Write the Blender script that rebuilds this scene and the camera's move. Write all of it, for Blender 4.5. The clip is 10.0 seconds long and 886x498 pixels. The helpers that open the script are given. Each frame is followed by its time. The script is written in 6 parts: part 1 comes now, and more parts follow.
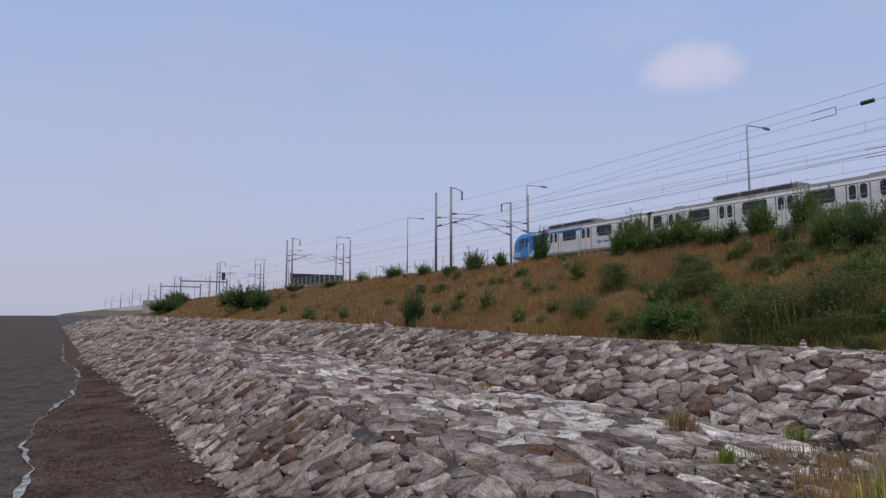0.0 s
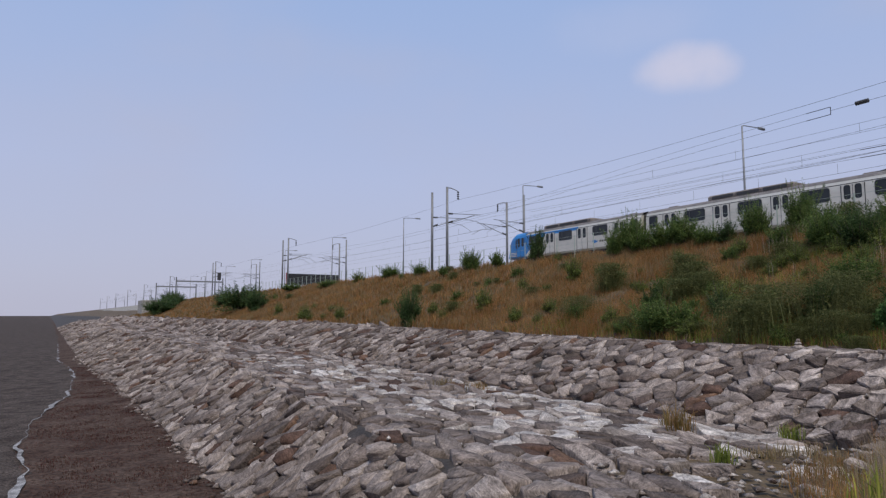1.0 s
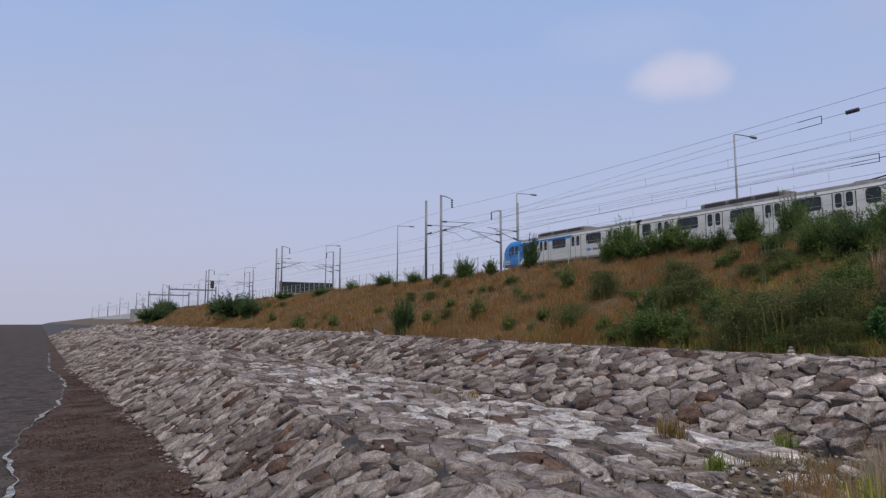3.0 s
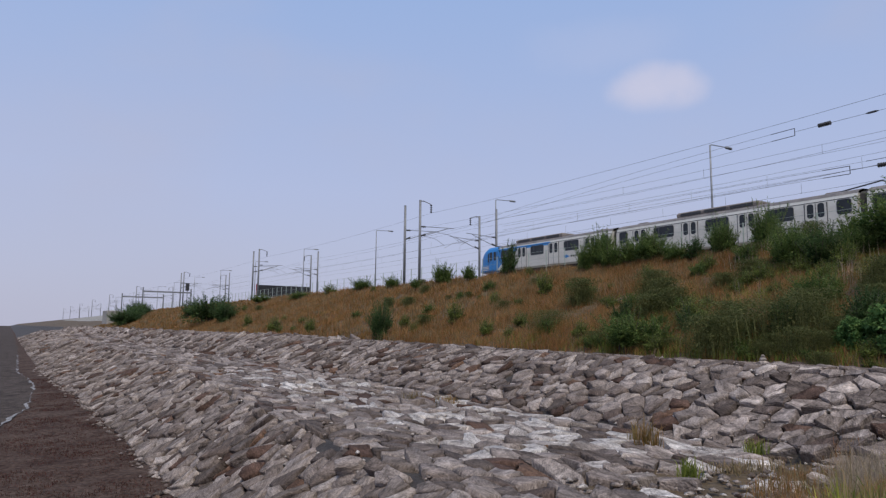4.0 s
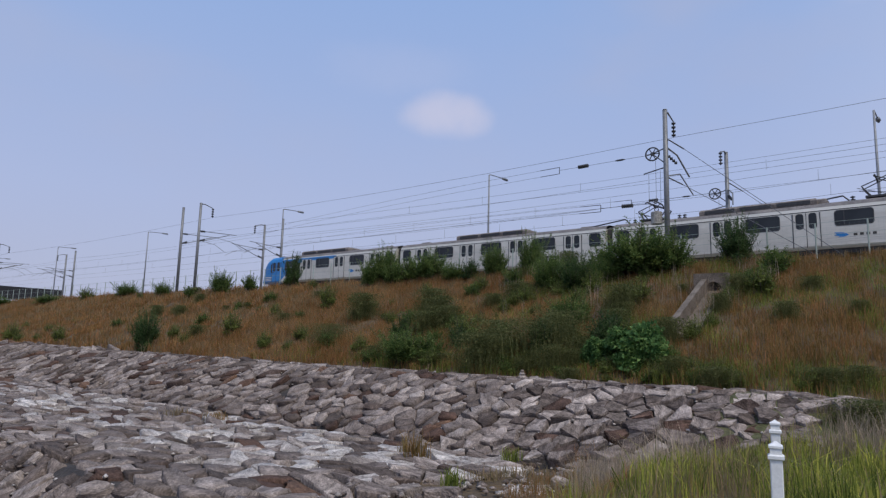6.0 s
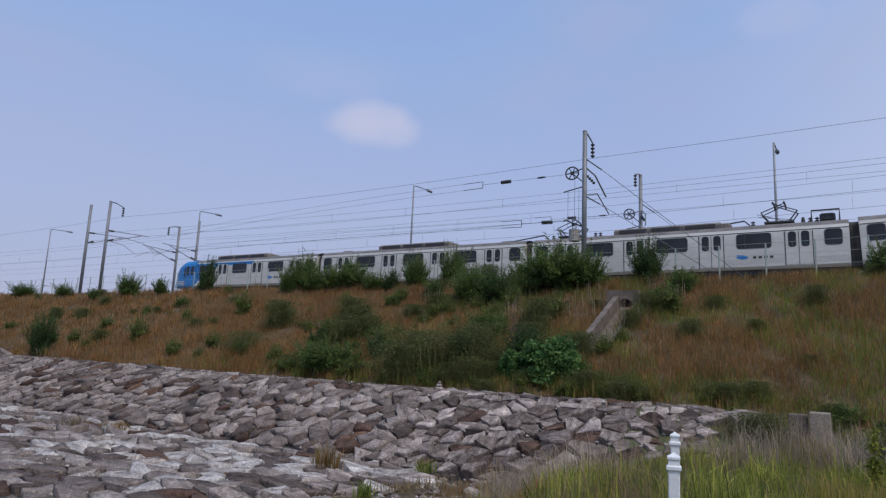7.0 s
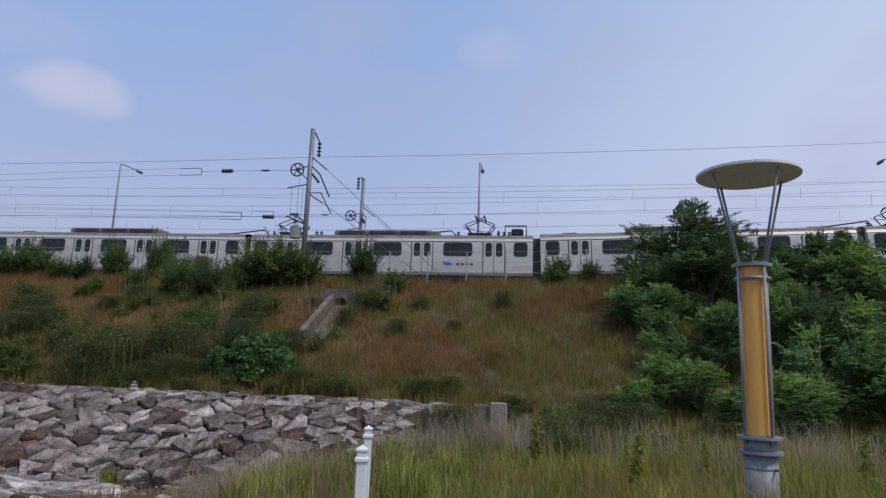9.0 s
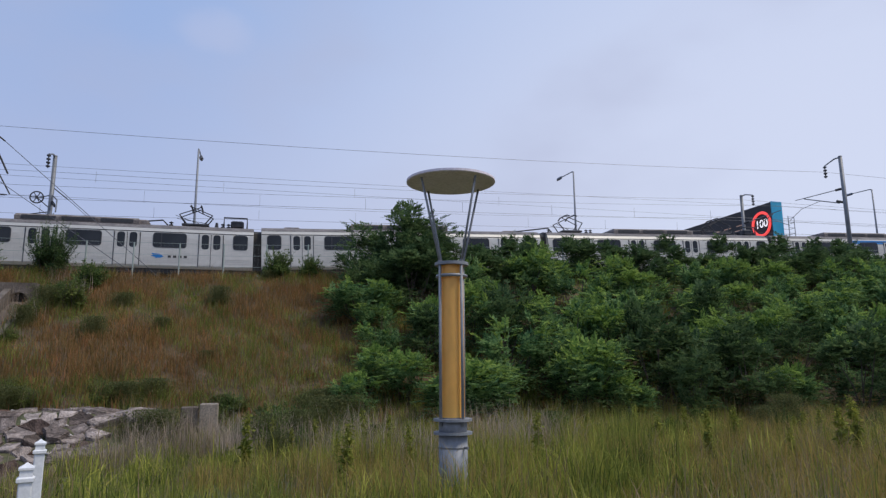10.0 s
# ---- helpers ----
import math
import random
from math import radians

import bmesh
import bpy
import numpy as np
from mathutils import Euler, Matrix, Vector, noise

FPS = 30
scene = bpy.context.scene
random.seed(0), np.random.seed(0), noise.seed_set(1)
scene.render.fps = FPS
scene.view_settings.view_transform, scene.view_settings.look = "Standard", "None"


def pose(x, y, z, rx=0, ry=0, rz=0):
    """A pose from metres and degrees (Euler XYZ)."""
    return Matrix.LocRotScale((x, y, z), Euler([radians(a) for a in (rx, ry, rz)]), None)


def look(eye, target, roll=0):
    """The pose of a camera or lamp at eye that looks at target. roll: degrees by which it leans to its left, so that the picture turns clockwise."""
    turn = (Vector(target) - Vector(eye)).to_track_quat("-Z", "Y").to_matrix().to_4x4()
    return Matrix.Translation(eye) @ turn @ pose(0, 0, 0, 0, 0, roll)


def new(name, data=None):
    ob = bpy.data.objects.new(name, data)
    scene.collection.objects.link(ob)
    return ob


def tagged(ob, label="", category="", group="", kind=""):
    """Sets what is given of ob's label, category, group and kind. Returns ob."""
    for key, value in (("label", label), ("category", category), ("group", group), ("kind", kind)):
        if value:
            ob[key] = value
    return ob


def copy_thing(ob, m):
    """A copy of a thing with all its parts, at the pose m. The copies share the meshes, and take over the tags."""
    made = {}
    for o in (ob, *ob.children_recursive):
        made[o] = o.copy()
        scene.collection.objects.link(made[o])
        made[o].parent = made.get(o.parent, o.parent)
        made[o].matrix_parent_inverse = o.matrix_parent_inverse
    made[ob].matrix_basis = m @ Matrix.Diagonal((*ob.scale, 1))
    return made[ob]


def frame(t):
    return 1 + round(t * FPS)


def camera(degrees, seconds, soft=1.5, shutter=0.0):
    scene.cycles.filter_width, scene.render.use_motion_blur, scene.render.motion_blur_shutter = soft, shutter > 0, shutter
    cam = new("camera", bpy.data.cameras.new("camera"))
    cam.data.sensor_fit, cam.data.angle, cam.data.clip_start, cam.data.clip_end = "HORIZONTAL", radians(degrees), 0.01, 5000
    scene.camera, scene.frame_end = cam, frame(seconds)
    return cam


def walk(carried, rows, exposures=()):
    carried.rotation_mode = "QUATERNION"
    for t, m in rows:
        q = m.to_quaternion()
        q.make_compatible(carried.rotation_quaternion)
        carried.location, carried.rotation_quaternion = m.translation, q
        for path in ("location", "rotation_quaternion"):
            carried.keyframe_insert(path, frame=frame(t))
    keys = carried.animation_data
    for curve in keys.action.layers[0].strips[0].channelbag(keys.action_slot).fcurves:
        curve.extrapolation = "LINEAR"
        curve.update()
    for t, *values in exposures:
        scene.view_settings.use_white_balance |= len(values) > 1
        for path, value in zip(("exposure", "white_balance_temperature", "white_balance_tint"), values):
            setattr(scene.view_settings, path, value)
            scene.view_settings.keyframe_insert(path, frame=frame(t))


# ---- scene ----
# The camera is held at arm's length and panned from the shore line to the right.
LENS, EYE, ARM = 67.58, 1.6, 0.25
cam = camera(LENS, 10.0, soft=1.3)
# seconds, then the turns about x, y and z in degrees
ROWS = [
    (0.0, 95.72, -0.11, -30.25),
    (0.5, 95.66, -0.13, -30.35),
    (1.0, 95.71, -0.04, -30.58),
    (1.5, 95.86, -0.05, -30.80),
    (2.0, 96.07, -0.07, -30.74),
    (3.5, 96.61, -0.14, -31.54),
    (4.0, 96.86, -0.51, -33.02),
    (4.5, 97.03, -0.68, -37.41),
    (5.0, 97.43, -0.66, -40.30),
    (5.5, 97.76, -1.08, -45.14),
    (5.7, 97.89, -1.28, -47.99),
    (6.8, 99.63, -2.24, -57.43),
    (7.0, 99.53, -2.49, -58.54),
    (7.5, 99.71, -2.76, -62.21),
    (8.0, 100.22, -2.39, -65.01),
    (8.5, 100.46, -2.54, -73.90),
    (9.0, 100.30, -2.16, -82.59),
    (9.5, 100.76, -0.79, -95.57),
    (10.0, 100.27, 0.37, -106.10),
]


def held(rx, ry, rz):
    a = radians(rz + 90)
    return pose(ARM * math.cos(a), ARM * math.sin(a), EYE, rx, ry, rz)


# seconds, stops, kelvin, tint: the phone darkens and cools its picture a little as it turns to the sky over the line
EXPOSURES = [(0.0, 0.0, 6500, 10), (4.0, 0.0, 6450, 10), (5.5, -0.04, 6300, 10), (7.0, -0.1, 6080, 10), (8.5, -0.12, 6050, 10), (9.5, -0.03, 6260, 10), (10.0, 0.0, 6280, 10)]
walk(cam, [(t, held(rx, ry, rz)) for t, rx, ry, rz in ROWS], EXPOSURES)

# ---- sky and sun ----
SUN_AZ, SUN_EL = radians(-120), radians(57)   # direction in the plan from x, height
world = bpy.data.worlds.new("hazy_sky")
scene.world = world
world.use_nodes = True


def build_sky():
    nt = world.node_tree
    N, L = nt.nodes, nt.links
    N.clear()
    out = N.new("ShaderNodeOutputWorld")
    bg = N.new("ShaderNodeBackground")
    L.new(bg.outputs[0], out.inputs[0])
    geo = N.new("ShaderNodeTexCoord")
    sky = N.new("ShaderNodeTexSky")
    sky.sky_type = "NISHITA"
    sky.sun_disc = False
    sky.sun_elevation, sky.sun_rotation = SUN_EL, radians(90) - SUN_AZ
    sky.air_density, sky.dust_density, sky.ozone_density = 1.0, 3.0, 2.0
    sep = N.new("ShaderNodeSeparateXYZ")
    L.new(geo.outputs["Generated"], sep.inputs[0])
    # haze near the horizon
    ramp = N.new("ShaderNodeValToRGB")
    e = ramp.color_ramp.elements
    e[0].position, e[0].color = 0.0, HAZE[0]
    e[1].position, e[1].color = 0.55, HAZE[2]
    m = e.new(0.2)
    m.color = HAZE[1]
    L.new(sep.outputs[2], ramp.inputs[0])
    # brighter towards the sun's side
    dot = N.new("ShaderNodeVectorMath")
    dot.operation = "DOT_PRODUCT"
    dot.inputs[1].default_value = (math.cos(GLOW_AZ), math.sin(GLOW_AZ), 0.0)
    L.new(geo.outputs["Generated"], dot.inputs[0])
    mr = N.new("ShaderNodeMapRange")
    mr.inputs[1].default_value, mr.inputs[2].default_value = 0.3, 1.05
    mr.inputs[3].default_value, mr.inputs[4].default_value = 0.0, 0.95
    mr.interpolation_type = "SMOOTHSTEP"
    L.new(dot.outputs["Value"], mr.inputs[0])
    side = N.new("ShaderNodeMix")
    side.data_type = "RGBA"
    L.new(mr.outputs[0], side.inputs[0])
    L.new(ramp.outputs[0], side.inputs[6])
    side.inputs[7].default_value = GLOW
    # thin cloud veils
    no = N.new("ShaderNodeTexNoise")
    no.inputs["Scale"].default_value, no.inputs["Detail"].default_value = 2.6, 4
    no.inputs["Roughness"].default_value = 0.45
    mp = N.new("ShaderNodeMapping")
    mp.inputs["Scale"].default_value = (1, 1, 1.9)
    mp.inputs["Location"].default_value = (0.4, 1.7, 0.2)
    L.new(geo.outputs["Generated"], mp.inputs[0])
    L.new(mp.outputs[0], no.inputs[0])
    cr = N.new("ShaderNodeMapRange")
    cr.inputs[1].default_value, cr.inputs[2].default_value = 0.44, 0.82
    cr.inputs[3].default_value, cr.inputs[4].default_value = 0.0, 0.62
    cr.interpolation_type = "SMOOTHSTEP"
    L.new(no.outputs[0], cr.inputs[0])
    veil = N.new("ShaderNodeMix")
    veil.data_type = "RGBA"
    L.new(cr.outputs[0], veil.inputs[0])
    L.new(side.outputs[2], veil.inputs[6])
    veil.inputs[7].default_value = VEIL
    last = veil
    # small separate clouds: direction, radius across, radius up, strength
    wob = N.new("ShaderNodeTexNoise")
    wob.inputs["Scale"].default_value, wob.inputs["Detail"].default_value = 16, 4
    L.new(geo.outputs["Generated"], wob.inputs[0])
    for d, ra, rb, k in CLOUDS:
        d = Vector(d).normalized()
        across = Vector((0, 0, 1)).cross(d).normalized()
        upw = d.cross(across)
        total = None
        for ax, r in ((across, ra), (upw, rb)):
            dp = N.new("ShaderNodeVectorMath")
            dp.operation = "DOT_PRODUCT"
            dp.inputs[1].default_value = ax
            L.new(geo.outputs["Generated"], dp.inputs[0])
            sq = N.new("ShaderNodeMath")
            sq.operation = "MULTIPLY"
            sq.inputs[1].default_value = 1 / r
            L.new(dp.outputs["Value"], sq.inputs[0])
            p2 = N.new("ShaderNodeMath")
            p2.operation = "POWER"
            p2.inputs[1].default_value = 2
            L.new(sq.outputs[0], p2.inputs[0])
            if total is None:
                total = p2
            else:
                ad = N.new("ShaderNodeMath")
                ad.operation = "ADD"
                L.new(total.outputs[0], ad.inputs[0])
                L.new(p2.outputs[0], ad.inputs[1])
                total = ad
        # the edge is frayed by noise
        wm = N.new("ShaderNodeMath")
        wm.operation = "MULTIPLY_ADD"
        wm.inputs[1].default_value, wm.inputs[2].default_value = 1.6, -0.8
        L.new(wob.outputs[0], wm.inputs[0])
        ad = N.new("ShaderNodeMath")
        ad.operation = "ADD"
        L.new(total.outputs[0], ad.inputs[0])
        L.new(wm.outputs[0], ad.inputs[1])
        fr = N.new("ShaderNodeMapRange")
        fr.interpolation_type = "SMOOTHSTEP"
        fr.inputs[1].default_value, fr.inputs[2].default_value = -0.3, 1.5
        fr.inputs[3].default_value, fr.inputs[4].default_value = k, 0.0
        L.new(ad.outputs[0], fr.inputs[0])
        # only the half of the sky that holds the cloud
        hp = N.new("ShaderNodeVectorMath")
        hp.operation = "DOT_PRODUCT"
        hp.inputs[1].default_value = d
        L.new(geo.outputs["Generated"], hp.inputs[0])
        gt = N.new("ShaderNodeMath")
        gt.operation = "GREATER_THAN"
        gt.inputs[1].default_value = 0
        L.new(hp.outputs["Value"], gt.inputs[0])
        mu = N.new("ShaderNodeMath")
        mu.operation = "MULTIPLY"
        L.new(fr.outputs[0], mu.inputs[0])
        L.new(gt.outputs[0], mu.inputs[1])
        mx = N.new("ShaderNodeMix")
        mx.data_type = "RGBA"
        L.new(mu.outputs[0], mx.inputs[0])
        L.new(last.outputs[2], mx.inputs[6])
        mx.inputs[7].default_value = CLOUD
        last = mx
    # clear sky behind the haze
    sc = N.new("ShaderNodeVectorMath")
    sc.operation = "SCALE"
    sc.inputs["Scale"].default_value = 0.08
    L.new(sky.outputs[0], sc.inputs[0])
    fin = N.new("ShaderNodeMix")
    fin.data_type = "RGBA"
    fin.inputs[0].default_value = 0.88
    L.new(sc.outputs[0], fin.inputs[6])
    L.new(last.outputs[2], fin.inputs[7])
    L.new(fin.outputs[2], bg.inputs[0])
    bg.inputs[1].default_value = 1.0


HAZE = ((0.53, 0.535, 0.67, 1), (0.475, 0.54, 0.77, 1), (0.315, 0.47, 0.80, 1))
GLOW, GLOW_AZ = (0.74, 0.78, 0.94, 1), radians(-55)
VEIL, CLOUD = (0.50, 0.52, 0.68, 1), (0.66, 0.65, 0.80, 1)
CLOUDS = [((0.735, 0.588, 0.338), 0.066, 0.034, 0.9), ((0.887, 0.063, 0.457), 0.05, 0.03, 0.25), ((0.70, 0.66, 0.42), 0.12, 0.04, 0.15)]
build_sky()

sun = new("sun", bpy.data.lights.new("sun", "SUN"))
sun.data.energy, sun.data.angle, sun.data.color = 2.3, radians(14), (1.0, 0.90, 0.74)
sun.matrix_basis = look((math.cos(SUN_AZ) * math.cos(SUN_EL) * 80, math.sin(SUN_AZ) * math.cos(SUN_EL) * 80, math.sin(SUN_EL) * 80), (0, 0, 0))

# ---- materials ----
def mat(name, c1, c2, scale=3.0, rough=0.8, metal=0.0, bump=0.0, bscale=40.0, rand="", amount=0.25, ramp=None, stretch=(1, 1, 1), fine=0.35, spec=0.5, through_light=0.0, veins=0.0):
    """Two colours mixed by broad noise, broken by fine noise, varied from piece to piece (rand: object or island)."""
    m = bpy.data.materials.new(name)
    m.use_nodes = True
    N, L = m.node_tree.nodes, m.node_tree.links
    b = N["Principled BSDF"]
    tc = N.new("ShaderNodeTexCoord")
    mp = N.new("ShaderNodeMapping")
    mp.inputs["Scale"].default_value = stretch
    L.new(tc.outputs["Object"], mp.inputs[0])
    n1 = N.new("ShaderNodeTexNoise")
    n1.inputs["Scale"].default_value, n1.inputs["Detail"].default_value = scale, 5
    L.new(mp.outputs[0], n1.inputs[0])
    st = N.new("ShaderNodeMapRange")
    st.inputs[1].default_value, st.inputs[2].default_value = 0.32, 0.68
    L.new(n1.outputs[0], st.inputs[0])
    src = None
    if rand:
        src = N.new("ShaderNodeObjectInfo").outputs["Random"] if rand == "object" else N.new("ShaderNodeNewGeometry").outputs["Random Per Island"]
    if veins:
        # each stone's layers lie their own way
        turn = N.new("ShaderNodeMath")
        turn.operation = "MULTIPLY"
        turn.inputs[1].default_value = 37.0
        L.new(src, turn.inputs[0])
        vr_ = N.new("ShaderNodeVectorRotate")
        vr_.inputs["Axis"].default_value = (0.45, 0.8, 0.4)
        L.new(tc.outputs["Object"], vr_.inputs["Vector"])
        L.new(turn.outputs[0], vr_.inputs["Angle"])
        L.new(vr_.outputs[0], mp.inputs[0])
    mix = N.new("ShaderNodeMix")
    mix.data_type = "RGBA"
    L.new(st.outputs[0], mix.inputs[0])
    mix.inputs[6].default_value, mix.inputs[7].default_value = (*c1, 1), (*c2, 1)
    col = mix.outputs[2]
    if ramp:
        rp = N.new("ShaderNodeValToRGB")
        el = rp.color_ramp.elements
        el[0].position, el[0].color = ramp[0][0], (*ramp[0][1], 1)
        el[1].position, el[1].color = ramp[-1][0], (*ramp[-1][1], 1)
        for p, c in ramp[1:-1]:
            q = el.new(p)
            q.color = (*c, 1)
        L.new(src, rp.inputs[0])
        mm = N.new("ShaderNodeMix")
        mm.data_type, mm.blend_type = "RGBA", "MULTIPLY"
        mm.inputs[0].default_value = 1
        L.new(rp.outputs[0], mm.inputs[6])
        L.new(col, mm.inputs[7])
        col = mm.outputs[2]
    elif src:
        hv = N.new("ShaderNodeHueSaturation")
        vr = N.new("ShaderNodeMapRange")
        vr.inputs[3].default_value, vr.inputs[4].default_value = 1 - amount, 1 + amount
        L.new(src, vr.inputs[0])
        L.new(vr.outputs[0], hv.inputs["Value"])
        hr = N.new("ShaderNodeMapRange")
        hr.inputs[3].default_value, hr.inputs[4].default_value = 0.5 + amount * 0.06, 0.5 - amount * 0.06
        L.new(src, hr.inputs[0])
        L.new(hr.outputs[0], hv.inputs["Hue"])
        L.new(col, hv.inputs["Color"])
        col = hv.outputs[0]
    if fine:
        n3 = N.new("ShaderNodeTexNoise")
        n3.inputs["Scale"].default_value, n3.inputs["Detail"].default_value = scale * 9, 4
        L.new(mp.outputs[0], n3.inputs[0])
        fr = N.new("ShaderNodeMapRange")
        fr.inputs[1].default_value, fr.inputs[2].default_value = 0.3, 0.7
        fr.inputs[3].default_value, fr.inputs[4].default_value = 1 - fine, 1 + fine
        L.new(n3.outputs[0], fr.inputs[0])
        mv = N.new("ShaderNodeVectorMath")
        mv.operation = "SCALE"
        L.new(col, mv.inputs[0])
        L.new(fr.outputs[0], mv.inputs["Scale"])
        col = mv.outputs[0]
    if veins:
        n4 = N.new("ShaderNodeTexNoise")
        n4.inputs["Scale"].default_value, n4.inputs["Detail"].default_value, n4.inputs["Distortion"].default_value = scale * 2.6, 6, 0.5
        L.new(mp.outputs[0], n4.inputs[0])
        fv = N.new("ShaderNodeMapRange")
        fv.inputs[1].default_value, fv.inputs[2].default_value = 0.34, 0.66
        fv.inputs[3].default_value, fv.inputs[4].default_value = 1 - veins, 1 + veins
        L.new(n4.outputs[0], fv.inputs[0])
        mw = N.new("ShaderNodeVectorMath")
        mw.operation = "SCALE"
        L.new(col, mw.inputs[0])
        L.new(fv.outputs[0], mw.inputs["Scale"])
        col = mw.outputs[0]
        # dark cracks that follow the layers
        n5 = N.new("ShaderNodeTexNoise")
        n5.inputs["Scale"].default_value, n5.inputs["Detail"].default_value, n5.inputs["Distortion"].default_value = scale * 0.9, 3, 1.2
        L.new(mp.outputs[0], n5.inputs[0])
        of = N.new("ShaderNodeMath")
        of.operation = "SUBTRACT"
        of.inputs[1].default_value = 0.5
        L.new(n5.outputs[0], of.inputs[0])
        ab = N.new("ShaderNodeMath")
        ab.operation = "ABSOLUTE"
        L.new(of.outputs[0], ab.inputs[0])
        ck = N.new("ShaderNodeMapRange")
        ck.inputs[1].default_value, ck.inputs[2].default_value = 0.0, 0.022
        ck.inputs[3].default_value, ck.inputs[4].default_value = 0.66, 1.0
        L.new(ab.outputs[0], ck.inputs[0])
        mk = N.new("ShaderNodeVectorMath")
        mk.operation = "SCALE"
        L.new(col, mk.inputs[0])
        L.new(ck.outputs[0], mk.inputs["Scale"])
        col = mk.outputs[0]
    L.new(col, b.inputs["Base Color"])
    b.inputs["Roughness"].default_value, b.inputs["Metallic"].default_value = rough, metal
    b.inputs["Specular IOR Level"].default_value = spec
    if bump:
        n2 = N.new("ShaderNodeTexNoise")
        n2.inputs["Scale"].default_value, n2.inputs["Detail"].default_value = bscale, 5
        L.new(mp.outputs[0], n2.inputs[0])
        bm = N.new("ShaderNodeBump")
        bm.inputs["Strength"].default_value, bm.inputs["Distance"].default_value = bump, 1.0 / bscale
        L.new(n2.outputs[0], bm.inputs["Height"])
        L.new(bm.outputs[0], b.inputs["Normal"])
        if veins:
            b2 = N.new("ShaderNodeBump")
            b2.inputs["Strength"].default_value, b2.inputs["Distance"].default_value = 0.55, 0.09
            L.new(n4.outputs[0], b2.inputs["Height"])
            b3 = N.new("ShaderNodeBump")
            b3.inputs["Strength"].default_value, b3.inputs["Distance"].default_value = 0.8, 0.03
            L.new(ck.outputs[0], b3.inputs["Height"])
            L.new(b2.outputs[0], b3.inputs["Normal"])
            L.new(b3.outputs[0], bm.inputs["Normal"])
    if through_light:
        tr = N.new("ShaderNodeBsdfTranslucent")
        L.new(col, tr.inputs[0])
        ms = N.new("ShaderNodeMixShader")
        ms.inputs[0].default_value = through_light
        L.new(b.outputs[0], ms.inputs[1])
        L.new(tr.outputs[0], ms.inputs[2])
        L.new(ms.outputs[0], N["Material Output"].inputs[0])
    return m


STONES = [(0.0, (0.207, 0.179, 0.166)), (0.1, (0.404, 0.356, 0.331)), (0.2, (0.124, 0.101, 0.092)), (0.32, (0.290, 0.250, 0.229)), (0.45, (0.476, 0.424, 0.392)), (0.56, (0.269, 0.230, 0.210)), (0.66, (0.114, 0.093, 0.083)),
          (0.76, (0.362, 0.314, 0.285)), (0.86, (0.217, 0.181, 0.163)), (0.93, (0.088, 0.058, 0.047)), (0.975, (0.135, 0.086, 0.068)), (1.0, (0.205, 0.128, 0.088))]
PALE = [(0.0, (0.46, 0.435, 0.42)), (0.25, (0.62, 0.60, 0.58)), (0.5, (0.42, 0.39, 0.37)), (0.7, (0.68, 0.65, 0.625)), (0.85, (0.44, 0.40, 0.37)), (1.0, (0.30, 0.265, 0.24))]
stone_kw = dict(scale=1.7, rough=0.95, bump=0.7, bscale=13, stretch=(0.85, 0.85, 2.4), fine=0.34, spec=0.2, veins=0.22)
m_stone = mat("rubble_stone", (0.56, 0.525, 0.505), (1.12, 1.07, 1.035), rand="object", ramp=STONES, **stone_kw)
m_stones = mat("rubble_stones", (0.56, 0.525, 0.505), (1.12, 1.07, 1.035), rand="island", ramp=STONES, **stone_kw)
m_pale = mat("pale_stone", (0.56, 0.525, 0.505), (1.12, 1.07, 1.035), rand="object", ramp=PALE, **stone_kw)
m_pales = mat("pale_stones", (0.56, 0.525, 0.505), (1.12, 1.07, 1.035), rand="island", ramp=PALE, **stone_kw)
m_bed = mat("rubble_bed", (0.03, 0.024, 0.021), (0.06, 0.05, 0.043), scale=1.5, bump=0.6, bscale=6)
m_mud = mat("tidal_mud", (0.055, 0.034, 0.027), (0.10, 0.07, 0.056), scale=0.6, rough=1.0, bump=0.9, bscale=4, fine=0.5, spec=0.1)
m_wetmud = mat("wet_mud", (0.042, 0.032, 0.027), (0.095, 0.076, 0.066), scale=1.1, rough=0.95, bump=0.9, bscale=5, fine=0.75, spec=0.12)
m_soil = mat("dry_soil", (0.075, 0.05, 0.027), (0.125, 0.088, 0.048), scale=0.8, bump=0.6, bscale=8)
m_turf = mat("turf_soil", (0.06, 0.07, 0.025), (0.11, 0.10, 0.045), scale=0.9, bump=0.6, bscale=8)
m_ballast = mat("ballast", (0.13, 0.12, 0.11), (0.22, 0.2, 0.18), scale=9, bump=0.8, bscale=14)
m_asphalt = mat("asphalt", (0.045, 0.045, 0.047), (0.065, 0.063, 0.062), scale=2, bump=0.3, bscale=60)
m_concrete = mat("weathered_concrete", (0.26, 0.245, 0.22), (0.38, 0.365, 0.34), scale=1.2, rough=0.9, bump=0.3, bscale=25)
m_oldconc = mat("stained_concrete", (0.10, 0.078, 0.06), (0.19, 0.155, 0.125), scale=2.2, rough=0.9, bump=0.4, bscale=25)
m_tanconc = mat("tan_concrete", (0.24, 0.20, 0.155), (0.36, 0.305, 0.245), scale=2.2, rough=0.9, bump=0.4, bscale=25)
m_steel = mat("galvanised_steel", (0.17, 0.175, 0.185), (0.24, 0.245, 0.255), scale=3, rough=0.55, metal=0.35, fine=0.12)
m_dark = mat("dark_fittings", (0.03, 0.03, 0.034), (0.055, 0.055, 0.06), scale=6, rough=0.6)
m_wire = mat("stranded_wire", (0.10, 0.10, 0.11), (0.15, 0.15, 0.16), scale=3, rough=0.5, metal=0.4)
